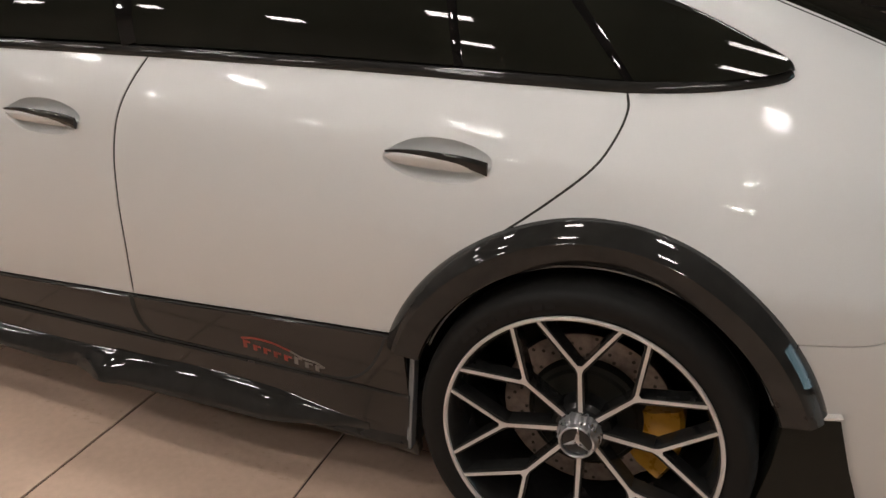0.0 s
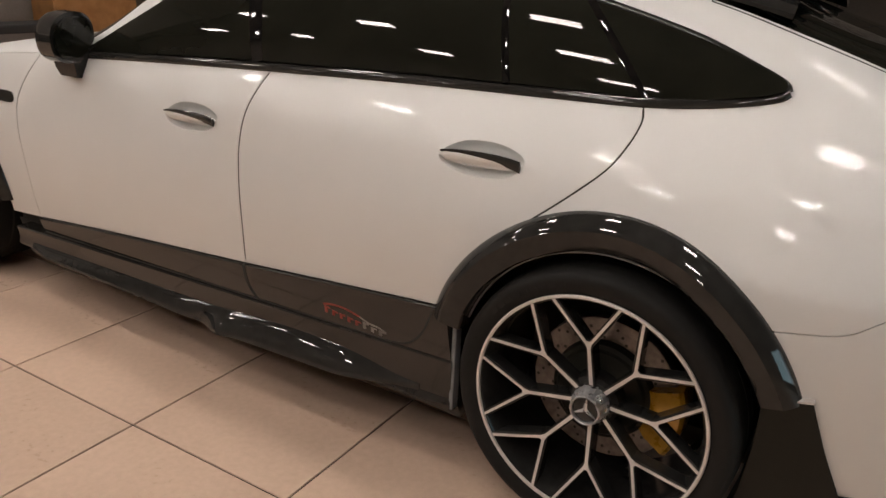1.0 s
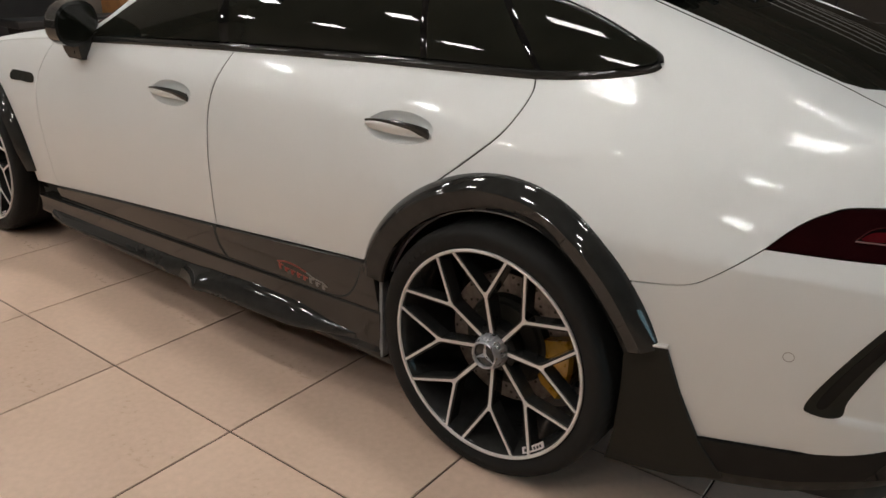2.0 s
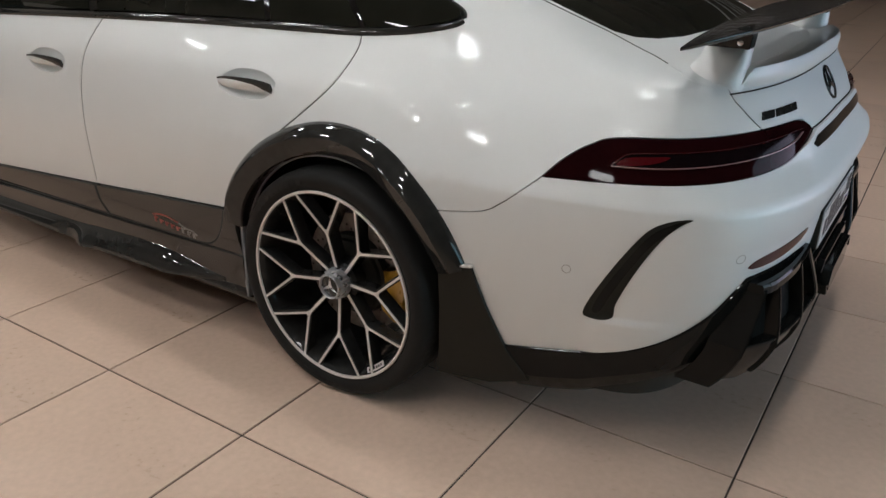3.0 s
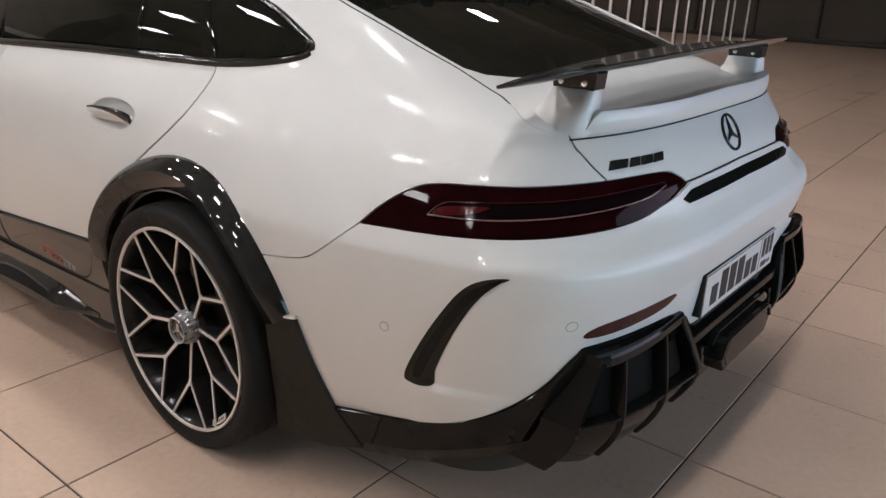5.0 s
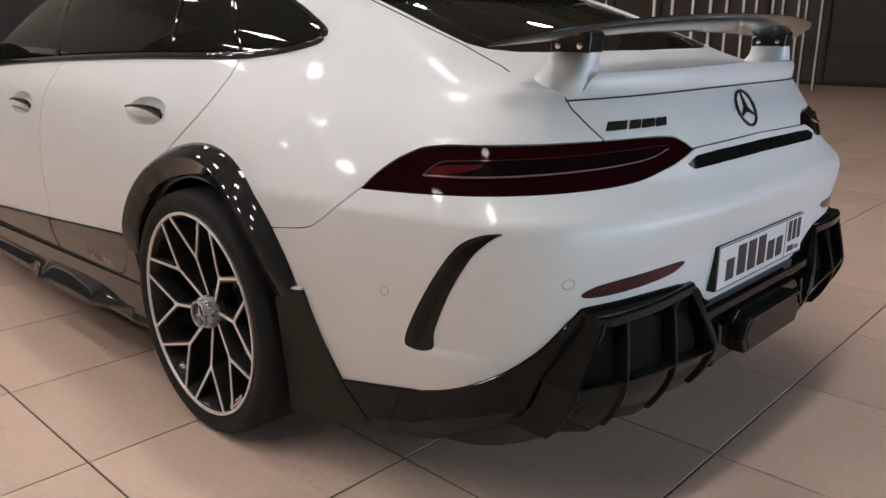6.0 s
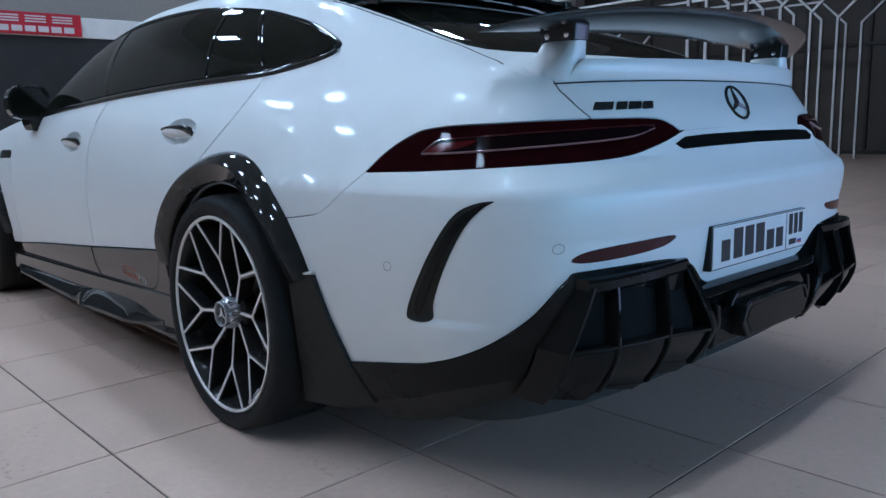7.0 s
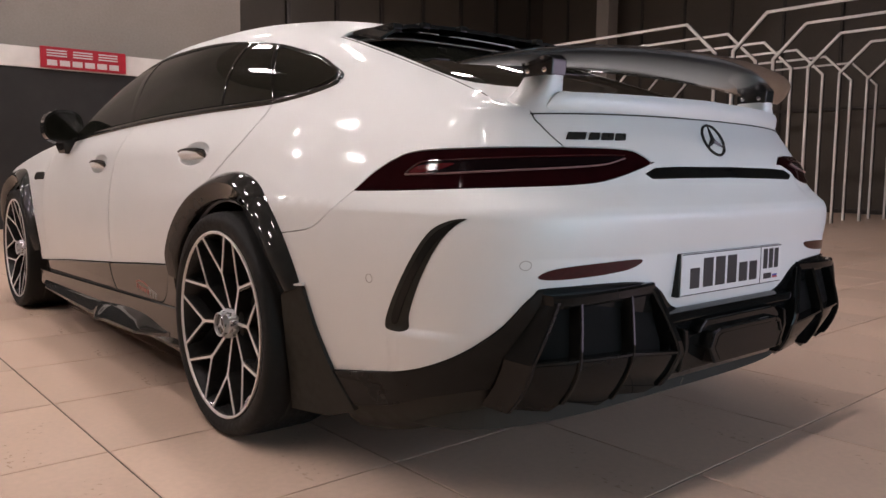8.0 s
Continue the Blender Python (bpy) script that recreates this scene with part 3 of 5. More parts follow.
# door handles: a dished cup, a bar of paint and a dark chrome strip
for s0, h0 in (REAR_GRIP, FRONT_GRIP):
    cup = handle_cup(s0, h0)
    n = outward(s0, h0)
    for side in (1, -1):
        handle = new("door_handle")
        handle.parent = car
        rings = []
        for grow, lift in ((1.0, 0.0), (0.975, -0.002), (0.90, -0.011), (0.74, -0.022), (0.45, -0.0265), (0.05, -0.027)):
            rings.append([surface(s0 + (s - s0) * grow, h0 + (h - h0) * grow) + n * lift for s, h in cup])
        bm = sweep([[(p.x, p.y * side, p.z) for p in ring] for ring in rings], True, False, False)
        smooth(part("cup", bm, PAINT, handle), 60)
        rings = []
        for k in range(17):
            u = -1 + k / 8
            s = s0 + 0.112 * u
            mid = h0 - 0.005 + 0.002 * u
            tall = 0.0150 * (1 - abs(u) ** 4.0) ** 0.5 + 0.0015
            deep = 0.030 - 0.016 * abs(u) ** 2.5
            base = surface(s, mid)
            ring = []
            for a in range(14):
                c, d = math.cos(a * math.pi / 7), math.sin(a * math.pi / 7)
                ring.append(base + n * (0.001 + deep * 0.55 * c) + Vector((0, 0, tall * d)))
            rings.append([(p.x, p.y * side, p.z) for p in ring])
        smooth(part("grip", sweep(rings), PAINT, handle), 60)
        rings = []
        for k in range(15):
            u = -0.98 + k / 14 * 1.98
            s = s0 + 0.113 * u
            tall = 0.003 + 0.0115 * (u + 1) / 2
            mid = h0 + 0.013 + 0.002 * u - 0.007 * abs(u) ** 3 - tall
            base = surface(s, mid) + n * (0.001 + (0.030 - 0.016 * min(1, abs(u)) ** 2.5) * 0.55 * 0.93 + 0.001)
            ring = [base - n * 0.002 + Vector((0, 0, tall)), base + n * 0.003 + Vector((0, 0, tall * 0.6)), base + n * 0.004, base + n * 0.003 - Vector((0, 0, tall * 0.6)), base - n * 0.002 - Vector((0, 0, tall)), base - n * 0.008]
            rings.append([(p.x, p.y * side, p.z) for p in ring])
        smooth(part("strip", sweep(rings), GLOSS, handle, "dark chrome strip"), 60)

# black lower cladding of the doors, the sill ends and the skirts
DOOR_LOW = eased([(-2.285, 0.292), (-1.718, 0.309), (-1.283, 0.326), (-1.122, 0.328), (-0.805, 0.339), (-0.610, 0.346), (-0.545, 0.362), (-0.500, 0.402), (-0.472, 0.455), (-0.458, 0.497)])
SEAM_LOW = eased([(-1.168, 0.441), (-1.157, 0.376), (-1.122, 0.328)])
skin("door_cladding", SILL_F + SEAM_LOW + [p for p in DOOR_LOW[::-1] if p[0] < -1.125], SATIN, car, off=0.012, thick=0.022, gap=0.002, label="satin black door cladding")
clad = skin("door_cladding", SILL_B + [p for p in DOOR_LOW[::-1] if p[0] > -1.118] + SEAM_LOW[::-1], SATIN, car, off=0.012, thick=0.022, gap=0.002, label="satin black door cladding with a small decal")
ribbon("panel_gap", SEAM_LOW, 0.014, 0.0125, 0.0006, HOLLOW, car)
ribbon("panel_gap", DOOR_LOW, 0.009, 0.0127, 0.0006, HOLLOW, car)
skin("sill_end", [p for p in DOOR_LOW if p[0] > -0.60] + [(-0.415, 0.505), (-0.400, 0.34), (-0.385, 0.16), (-0.50, 0.165), (-0.66, 0.175), (-0.64, 0.34)], SATIN, car, off=0.014, thick=0.03, gap=0.002)
blade_top = keyed((-2.36, 0.224), (-1.70, 0.236), (-1.36, 0.244), (-1.20, 0.256), (-0.90, 0.273), (-0.60, 0.268))
blade_low = keyed((-2.36, 0.196), (-1.60, 0.184), (-1.30, 0.180), (-1.15, 0.188), (-0.84, 0.198), (-0.60, 0.208))
for side in (1, -1):
    rings = []
    for i in range(84):
        s = -2.46 + i * (2.46 - 0.40) / 83
        zt = 0.288 + 0.056 * (s + 2.3) / 1.7
        lip = 0.014 * ramp((s + 1.0) / 0.3) * ramp((-0.38 - s) / 0.1)
        prof = [(-0.93, zt), (-0.987, zt - 0.001), (-0.990, zt - 0.006), (-0.985, 0.262), (-0.982 - lip * 0.4, 0.232), (-0.986 - lip, 0.214), (-0.984 - lip, 0.203), (-0.965, 0.188), (-0.85, 0.180), (-0.85, zt)]
        rings.append([(s, y * side, z) for y, z in prof])
    smooth(part("side_skirt", sweep(rings), SATIN, car, "satin black side skirt"), 22)
    rings = []
    for i in range(120):
        s = -2.36 + i * (2.36 - 0.50) / 119
        aft = ramp((s + 1.37) / 0.14)
        fade = ramp((-0.49 - s) / 0.30)
        zl = blade_low(s) + 0.012 * (1 - fade)
        zt = zl + (blade_top(s) - zl) * (0.45 + 0.55 * fade)
        knob = 0.012 * math.exp(-((s + 1.27) / 0.05) ** 2) - 0.008 * math.exp(-((s + 1.39) / 0.05) ** 2)
        deep = (0.024 + 0.018 * aft + knob) * min(1.0, 0.25 + (s + 2.36) / 0.15) * fade
        foot = zl + 0.012
        face = []
        for k in range(9):
            turn = k / 8 * math.pi / 2
            face.append((-0.989 - deep * math.sin(turn) ** 1.65, foot + (zt - foot) * math.cos(turn) ** 1.5))
        prof = [(-0.970, zt + 0.006), (-0.986, zt + 0.004)] + face + [(-0.990 - deep, zl + 0.004), (-0.988 - deep * 0.88, zl), (-0.960, zl + 0.004)]
        rings.append([(s, y * side, z) for y, z in prof])
    smooth(part("skirt_blade", sweep(rings), GLOSS, car, "gloss black rounded skirt blade"), 50)
    bm = box((-0.405, -0.985, 0.20), (-0.392, -0.955, 0.505), None, 0.003) if side > 0 else box((-0.405, 0.955, 0.20), (-0.392, 0.985, 0.505), None, 0.003)
    part("arch_edge", bm, EDGE_GREY, car, "grey edge strip in front of the wheel")

# the decal on the cladding: a roof line over a row of bars, red turning pale
def decal_at(u, up):
    return (-0.846 + 0.226 * u, 0.372 - 0.020 * u + up)


for k in range(8):
    u = (k + 0.1) / 8
    tall = 0.022 if k in (0, 5) else 0.017
    skin("decal_bar", [decal_at(u, 0), decal_at(u + 0.045, 0), decal_at(u + 0.050, tall), decal_at(u + 0.005, tall)], DECAL_RED if k < 5 else DECAL_GREY, clad[0], off=0.0128, thick=0.001, step=0.03, sides=(1,))
    skin("decal_bar", [decal_at(u + 0.055, tall - 0.005), decal_at(u + 0.095, tall - 0.005), decal_at(u + 0.096, tall), decal_at(u + 0.055, tall)], DECAL_RED if k < 5 else DECAL_GREY, clad[0], off=0.0128, thick=0.001, step=0.03, sides=(1,))
for line, mat in (((0.0, 0.026), (0.18, 0.037), (0.38, 0.040), (0.60, 0.034)), DECAL_RED), (((0.60, 0.034), (0.74, 0.025), (0.90, 0.024), (1.0, 0.016)), DECAL_GREY):
    ribbon("decal_line", eased([decal_at(*p) for p in line]), 0.0055, 0.0128, 0.0005, mat, clad[0], sides=(1,))

# wheel arch flares
for hub, a0, a1 in ((REAR_HUB, 20, 166), (FRONT_HUB, 2, 170)):
    for side in (1, -1):
        rings = []
        n = 60
        for i in range(n + 1):
            a = radians(a0 + (a1 - a0) * i / n)
            end = min(1.0, min(i, n - i) / 6 + 0.25)
            ring = []
            for r, out in ((0.477, -0.006), (0.475, 0.008), (0.471, 0.017), (0.458, 0.033), (0.447, 0.042), (0.442, 0.044), (0.437, 0.043), (0.404, 0.031), (0.396, 0.027), (0.391, 0.024), (0.387, 0.016), (0.387, -0.08), (0.430, -0.08)):
                r -= 0.003 * max(0.0, min(1.0, (105 - math.degrees(a)) / 45)) * (r > 0.44)
                s, h = hub[0] + r * math.cos(a), hub[1] + r * math.sin(a)
                y = -half_width(s, max(h, 0.2)) - out * (0.55 + 0.45 * end)
                if r < 0.44:
                    y = -half_width(hub[0] + 0.44 * math.cos(a), hub[1] + 0.44 * math.sin(a)) - out * (0.55 + 0.45 * end)
                ring.append((s, y * side, h))
            rings.append(ring)
        smooth(part("arch_flare", sweep(rings), GLOSS, car, "gloss black wheel arch flare"), 24)
        inner = [[(hub[0] + r * math.cos(radians(b)), -(0.967 + d) * side, hub[1] + r * math.sin(radians(b))) for r, d in ((0.3855, 0.0), (0.3855, 0.010), (0.3815, 0.010), (0.3815, 0.0))] for b in range(a0 + 6, a1 - 2, 3)]
        smooth(part("arch_lip", sweep(inner), EDGE_GREY, car, "grey inner arch edge"), 40)
skin("mud_panel", [(0.368, 0.527), (0.462, 0.534), (0.502, 0.425), (0.550, 0.312), (0.612, 0.215), (0.50, 0.175), (0.33, 0.160), (0.352, 0.26), (0.366, 0.40)], DULL, car, off=0.012, thick=0.06, label="satin black panel behind the wheel", step=0.05)
ribbon("mud_panel_edge", [(0.372, 0.532), (0.418, 0.534), (0.464, 0.540)], 0.007, 0.010, 0.004, ALLOY, car, label="thin bright edge line")

# tail lamps
HATCH = [(s, h) for s, h in LAMP_TOP] + [(s, h) for s, h in LAMP_LOW[::-1][1:-1]]
lamps = skin("tail_lamp", HATCH, LAMP, car, off=0.001, thick=0.02, gap=0.002, dome=0.006, step=0.02, label="smoked dark red tail lamp")
for k, lamp in enumerate(lamps):
    side = (1,) if k == 0 else (-1,)
    skin("lamp_core", eased([(0.775, 0.836), (0.82, 0.860), (0.90, 0.866), (1.10, 0.874), (1.30, 0.882), (1.36, 0.884)]) + eased([(1.36, 0.878), (1.30, 0.866), (1.15, 0.852), (0.95, 0.840), (0.80, 0.833)]), LAMP_GREY, lamp, off=0.0085, thick=0.004, step=0.03, sides=side)
    skin("lamp_cell", rounded([(0.79, 0.838), (0.82, 0.854), (0.90, 0.860), (0.96, 0.862), (0.92, 0.848), (0.84, 0.838)], 4), LAMP_CELL, lamp, off=0.0105, thick=0.002, step=0.03, sides=side)
    ribbon("light_bar", eased([(0.775, 0.834), (0.95, 0.838), (1.15, 0.849), (1.30, 0.862), (1.36, 0.879)]), 0.003, 0.0105, 0.002, LAMP_LINE, lamp, sides=side)
    ribbon("light_bar", eased([(0.775, 0.836), (0.82, 0.861), (0.90, 0.868)]), 0.004, 0.0105, 0.002, LAMP_RED, lamp, sides=side)
    ribbon("light_bar", eased([(0.90, 0.868), (1.10, 0.877), (1.30, 0.886), (1.36, 0.886)]), 0.0025, 0.0105, 0.001, LAMP_RED, lamp, sides=side)

# bumper details
VENT = rounded([(1.036, 0.737), (0.985, 0.731), (0.928, 0.704), (0.866, 0.634), (0.790, 0.534), (0.753, 0.474), (0.768, 0.457), (0.856, 0.463), (0.866, 0.507), (0.913, 0.598), (0.968, 0.682), (1.010, 0.722)], 5)
skin("bumper_vent", VENT, DULL, car, off=0.0015, thick=0.012, gap=0.0, step=0.02, label="black curved bumper vent", onto=bumper_form)
skin("vent_blade", rounded([(1.02, 0.731), (0.985, 0.722), (0.935, 0.692), (0.88, 0.625), (0.81, 0.530), (0.785, 0.480), (0.812, 0.478), (0.845, 0.53), (0.90, 0.612), (0.955, 0.68)], 4), KIT, car, off=0.003, thick=0.006, dome=-0.002, step=0.02, onto=bumper_form)
for s, h in ((0.704, 0.579), (1.174, 0.634)):
    ring = [(s + 0.0108 * math.cos(k * math.pi / 10), h + 0.0108 * math.sin(k * math.pi / 10)) for k in range(20)]
    ribbon("sensor_ring", ring, 0.0018, 0.0004, 0.0003, SENSOR_GREY, car, closed=True, per=0.01)
skin("reflector", rounded([(1.198, 0.606), (1.225, 0.624), (1.300, 0.634), (1.392, 0.637), (1.372, 0.616), (1.300, 0.604), (1.225, 0.599)], 4), REFLECTOR, car, off=0.002, thick=0.01, step=0.03, label="dark red bumper reflector")
skin("boot_slot", [(1.405, 0.842), (1.432, 0.857), (1.50, 0.861), (TAIL_S, 0.863), (TAIL_S, 0.834), (1.52, 0.832), (1.425, 0.829)], KIT, car, off=0.002, thick=0.01, step=0.02, label="black slot under the boot lid", onto=bumper_form)
skin("lower_valance", WHITE_LOW + [(TAIL_S, 0.30), (1.35, 0.310), (1.19, 0.345), (1.08, 0.325), (0.949, 0.299), (0.80, 0.268), (0.631, 0.232), (0.59, 0.228)], KIT, car, off=0.008, thick=0.03, gap=0.001, label="gloss black lower valance")
# the under lip: a matt tray that turns in below the valance
for side in (1, -1):
    rings = []
    edge_low = keyed((0.55, 0.222), (0.631, 0.232), (0.80, 0.268), (0.949, 0.299), (1.08, 0.325), (1.19, 0.345), (1.35, 0.335), (1.70, 0.335))
    for i in range(41):
        q = 0.56 + (TAIL_S - 0.56) * i / 40
        h = edge_low(q)
        p, n = surface(q, h), outward(q, h)
        n = Vector((n.x, n.y, 0)).normalized()
        ring = [p + n * 0.004 + Vector((0, 0, 0.006)), p - n * 0.004 - Vector((0, 0, 0.012)), p - n * 0.030 - Vector((0, 0, 0.050)), p - n * 0.075 - Vector((0, 0, 0.085)), p - n * 0.16 - Vector((0, 0, 0.10)), p - n * 0.16 + Vector((0, 0, 0.0))]
        rings.append([(v.x, min(v.y, -0.0005) * side, max(v.z, 0.135)) for v in ring])
    smooth(part("under_lip", sweep(rings), MATT, car, "matt black tray under the valance"), 40)

# diffuser: two framed pods, each with two upright fins, a cross ledge and three flaps, and a middle box
pod_plan = keyed((-0.82, 1.075), (-0.764, 1.114), (-0.663, 1.173), (-0.498, 1.196), (-0.25, 1.199))
pod_lean = keyed((0.24, -0.105), (0.30, -0.050), (0.36, -0.014), (0.41, 0.0), (0.48, -0.012), (0.57, -0.034))


def pod_bar(side, line, up, wide, front, deep):
    """A bar of oblong section along points (y, z) of the pod's face; up: its width lies along z, else along y."""
    rings = []
    for y, z in line:
        x = pod_plan(y) + pod_lean(z) + front
        du, dv = (0, wide) if up else (wide, 0)
        rings.append([(x - 0.004, (y - du) * side, z - dv), (x, (y - du * 0.6) * side, z - dv * 0.6), (x, (y + du * 0.6) * side, z + dv * 0.6), (x - 0.004, (y + du) * side, z + dv), (x - deep, (y + du) * side, z + dv), (x - deep, (y - du) * side, z - dv)])
    return sweep(rings)


def along(a, b, n=6):
    return [(a[0] + (b[0] - a[0]) * k / n, a[1] + (b[1] - a[1]) * k / n) for k in range(n + 1)]


LEFT_LOW, LEFT_MID, LEFT_TOP = (-0.772, 0.290), (-0.762, 0.413), (-0.697, 0.552)
RIGHT_TOP, RIGHT_MID, RIGHT_LOW = (-0.382, 0.562), (-0.300, 0.392), (-0.318, 0.300)
FIN_A, FIN_B = ((-0.640, 0.546), (-0.663, 0.420), (-0.672, 0.310)), ((-0.474, 0.552), (-0.498, 0.416), (-0.508, 0.296))
for side in (1, -1):
    pod = new("diffuser_pod")
    pod.parent = car
    rings = []
    for k in range(13):
        u = k / 12
        top_y, low_y = LEFT_TOP[0] + (RIGHT_TOP[0] - LEFT_TOP[0]) * u, LEFT_LOW[0] + (RIGHT_LOW[0] - LEFT_LOW[0]) * u
        column = []
        for j in range(7):
            v = j / 6
            y, z = top_y + (low_y - top_y) * v, 0.556 + (0.30 - 0.556) * v
            column.append((pod_plan(y) + pod_lean(z) - 0.032, y * side, z))
        rings.append(column + [(x - 0.02, y, z) for x, y, z in column[::-1]])
    smooth(part("pod_back", sweep(rings), RECESS, pod, "dull black recessed panel"), 40)
    part("pod_frame", pod_bar(side, along(LEFT_LOW, LEFT_MID) + along(LEFT_MID, LEFT_TOP)[1:], False, 0.008, 0.004, 0.09), KIT, pod)
    part("pod_frame", pod_bar(side, along((LEFT_TOP[0] - 0.012, LEFT_TOP[1]), RIGHT_TOP, 14), True, 0.015, 0.003, 0.075), KIT, pod)
    part("pod_frame", pod_bar(side, along(RIGHT_TOP, RIGHT_MID, 10) + along(RIGHT_MID, RIGHT_LOW)[1:], False, 0.013, 0.004, 0.11), KIT, pod)
    for fin in (FIN_A, FIN_B):
        part("fin", pod_bar(side, along(fin[0], fin[1]) + along(fin[1], fin[2])[1:], False, 0.0055, 0.002, 0.06), KIT, pod)
    mids = (LEFT_MID, FIN_A[1], FIN_B[1], RIGHT_MID)
    lows = (LEFT_LOW, FIN_A[2], FIN_B[2], RIGHT_LOW)
    for k in range(3):
        part("cross_ledge", pod_bar(side, along(mids[k], mids[k + 1]), True, 0.0045, 0.0, 0.055), KIT, pod)
        (ya, za), (yb, zb), (yc, zc), (yd, zd) = mids[k], mids[k + 1], lows[k + 1], lows[k]
        rings = []
        for j in range(7):
            v = j / 6
            y0, z0 = ya + (yd - ya) * v, za - 0.006 + (zd + 0.010 - za) * v
            y1, z1 = yb + (yc - yb) * v, zb - 0.006 + (zc - 0.018 - zb) * v
            row = []
            for u in (0.04, 0.3, 0.6, 0.86, 0.97):
                cut = 0.022 * max(0.0, (u - 0.86) / 0.11) * (v > 0.95)
                y, z = y0 + (y1 - y0) * u, z0 + (z1 - z0) * u + cut
                row.append((pod_plan(y) + pod_lean(z) - 0.006 - 0.022 * (1 - u) * v, y * side, z))
            rings.append(row + [(x - 0.035, y, z) for x, y, z in row[::-1]])
        smooth(part("flap", sweep(rings), KIT, pod), 30)
middle = new("diffuser_centre")
middle.parent = car
outline = [(1.05, 0.497), (1.152, 0.497), (1.176, 0.490), (1.180, 0.468), (1.164, 0.458), (1.160, 0.436), (1.178, 0.426), (1.180, 0.405), (1.168, 0.330), (1.10, 0.285), (1.02, 0.270)]
part("centre_panel", prism([(x, -0.325, z) for x, z in outline], (0, 0.65, 0), None, 0.003), KIT, middle)
ledge = [(-0.205, 0.452), (-0.180, 0.470), (0.180, 0.470), (0.205, 0.452), (0.215, 0.436), (-0.215, 0.436)]
part("centre_ledge", prism([(1.15, y, z) for y, z in ledge], (0.044, 0, -0.006), None, 0.004), KIT, middle)
hexa = [(-0.196, 0.392), (-0.176, 0.432), (-0.150, 0.442), (0.150, 0.442), (0.176, 0.432), (0.196, 0.392), (0.165, 0.345), (-0.165, 0.345)]
part("centre_box", prism([(1.13, y, z) for y, z in hexa], (0.084, 0, 0.0), None, 0.005), KIT, middle)
for z in (1, -1):
    part("centre_rim", prism([(1.212, z * 0.194, 0.392), (1.212, z * 0.175, 0.430), (1.212, z * 0.150, 0.439), (1.212, z * 0.150, 0.428), (1.212, z * 0.168, 0.421), (1.212, z * 0.181, 0.392)], (0.006, 0, 0), None, 0.0015), KIT, middle)
part("centre_rim", box((1.212, -0.150, 0.428), (1.218, 0.150, 0.439), None, 0.002), KIT, middle)
part("centre_inset", prism([(1.2135, y * 0.86, 0.390 + (z - 0.393) * 0.74) for y, z in hexa], (0.002, 0, 0)), KIT, middle)
for y in (-0.262, 0.262):
    part("centre_rib", prism([(1.10, y - 0.010, 0.452), (1.186, y - 0.010, 0.446), (1.190, y - 0.010, 0.40), (1.175, y - 0.010, 0.33), (1.10, y - 0.010, 0.31)], (0, 0.020, 0), None, 0.004), KIT, middle)

# number plate with its characters as bars
plate = new("number_plate")
plate.parent = car
plate.location = (0.002, -0.018, -0.004)
part("holder", box((1.130, -0.268, 0.532), (1.1700, 0.262, 0.646), None, 0.004), DULL, plate, "black plate holder")
face = part("face", box((1.170, -0.262, 0.533), (1.1735, 0.262, 0.646), None, 0.0015), PLATE, plate, "white plate")
for y0, y1, z0, z1 in ((-0.222, -0.178, 0.552, 0.606), (-0.160, -0.112, 0.552, 0.630), (-0.100, -0.052, 0.552, 0.630), (-0.040, 0.008, 0.552, 0.630), (0.022, 0.066, 0.552, 0.606), (0.078, 0.120, 0.552, 0.606), (0.156, 0.180, 0.578, 0.636), (0.188, 0.212, 0.578, 0.636), (0.220, 0.244, 0.578, 0.636), (0.160, 0.205, 0.548, 0.564)):
    part("bar", box((1.1735, y0, z0), (1.1742, y1, z1)), INK, plate)
part("bar", box((1.1735, 0.212, 0.548), (1.1742, 0.240, 0.5535)), INK_RED, plate)
part("bar", box((1.1735, 0.212, 0.5537), (1.1742, 0.240, 0.559)), INK_BLUE, plate)
part("divider", box((1.1735, 0.1385, 0.536), (1.1742, 0.1415, 0.643)), INK, plate)
for z in (0.535, 0.642):
    part("border", box((1.1735, -0.259, z), (1.1742, 0.259, z + 0.0025)), INK, plate)

# emblem and lettering bars on the tailgate
lean = (surface(TAIL_S - 0.02, 0.96) - surface(TAIL_S - 0.02, 0.92)).normalized()
emblem = new("emblem")
emblem.parent = car
mid = Vector((surface(TAIL_S - 0.01, 0.943).x + 0.002, 0.0, 0.943))
ring = [mid + Vector((0, 0.048 * math.cos(k * math.pi / 20), 0)) + lean * 0.048 * math.sin(k * math.pi / 20) for k in range(41)]
smooth(part("ring", tube_path(ring, 0.0045, 8), GLOSS, emblem))
for k in range(3):
    a = math.pi / 2 + k * 2 * math.pi / 3
    tip = mid + Vector((0, 0.046 * math.cos(a), 0)) + lean * 0.046 * math.sin(a)
    sidev = Vector((0, -math.sin(a), 0)) + lean * math.cos(a)
    up = Vector((0.006, 0, 0.0026))
    part("arm", sweep([[mid - sidev * 0.010, mid + up, mid + sidev * 0.010, mid - up], [tip - sidev * 0.002, tip + up * 0.4, tip + sidev * 0.002, tip - up]]), GLOSS, emblem)
LETTERS = [(1.234, 1.278), (1.286, 1.311), (1.316, 1.346), (1.351, 1.377)]
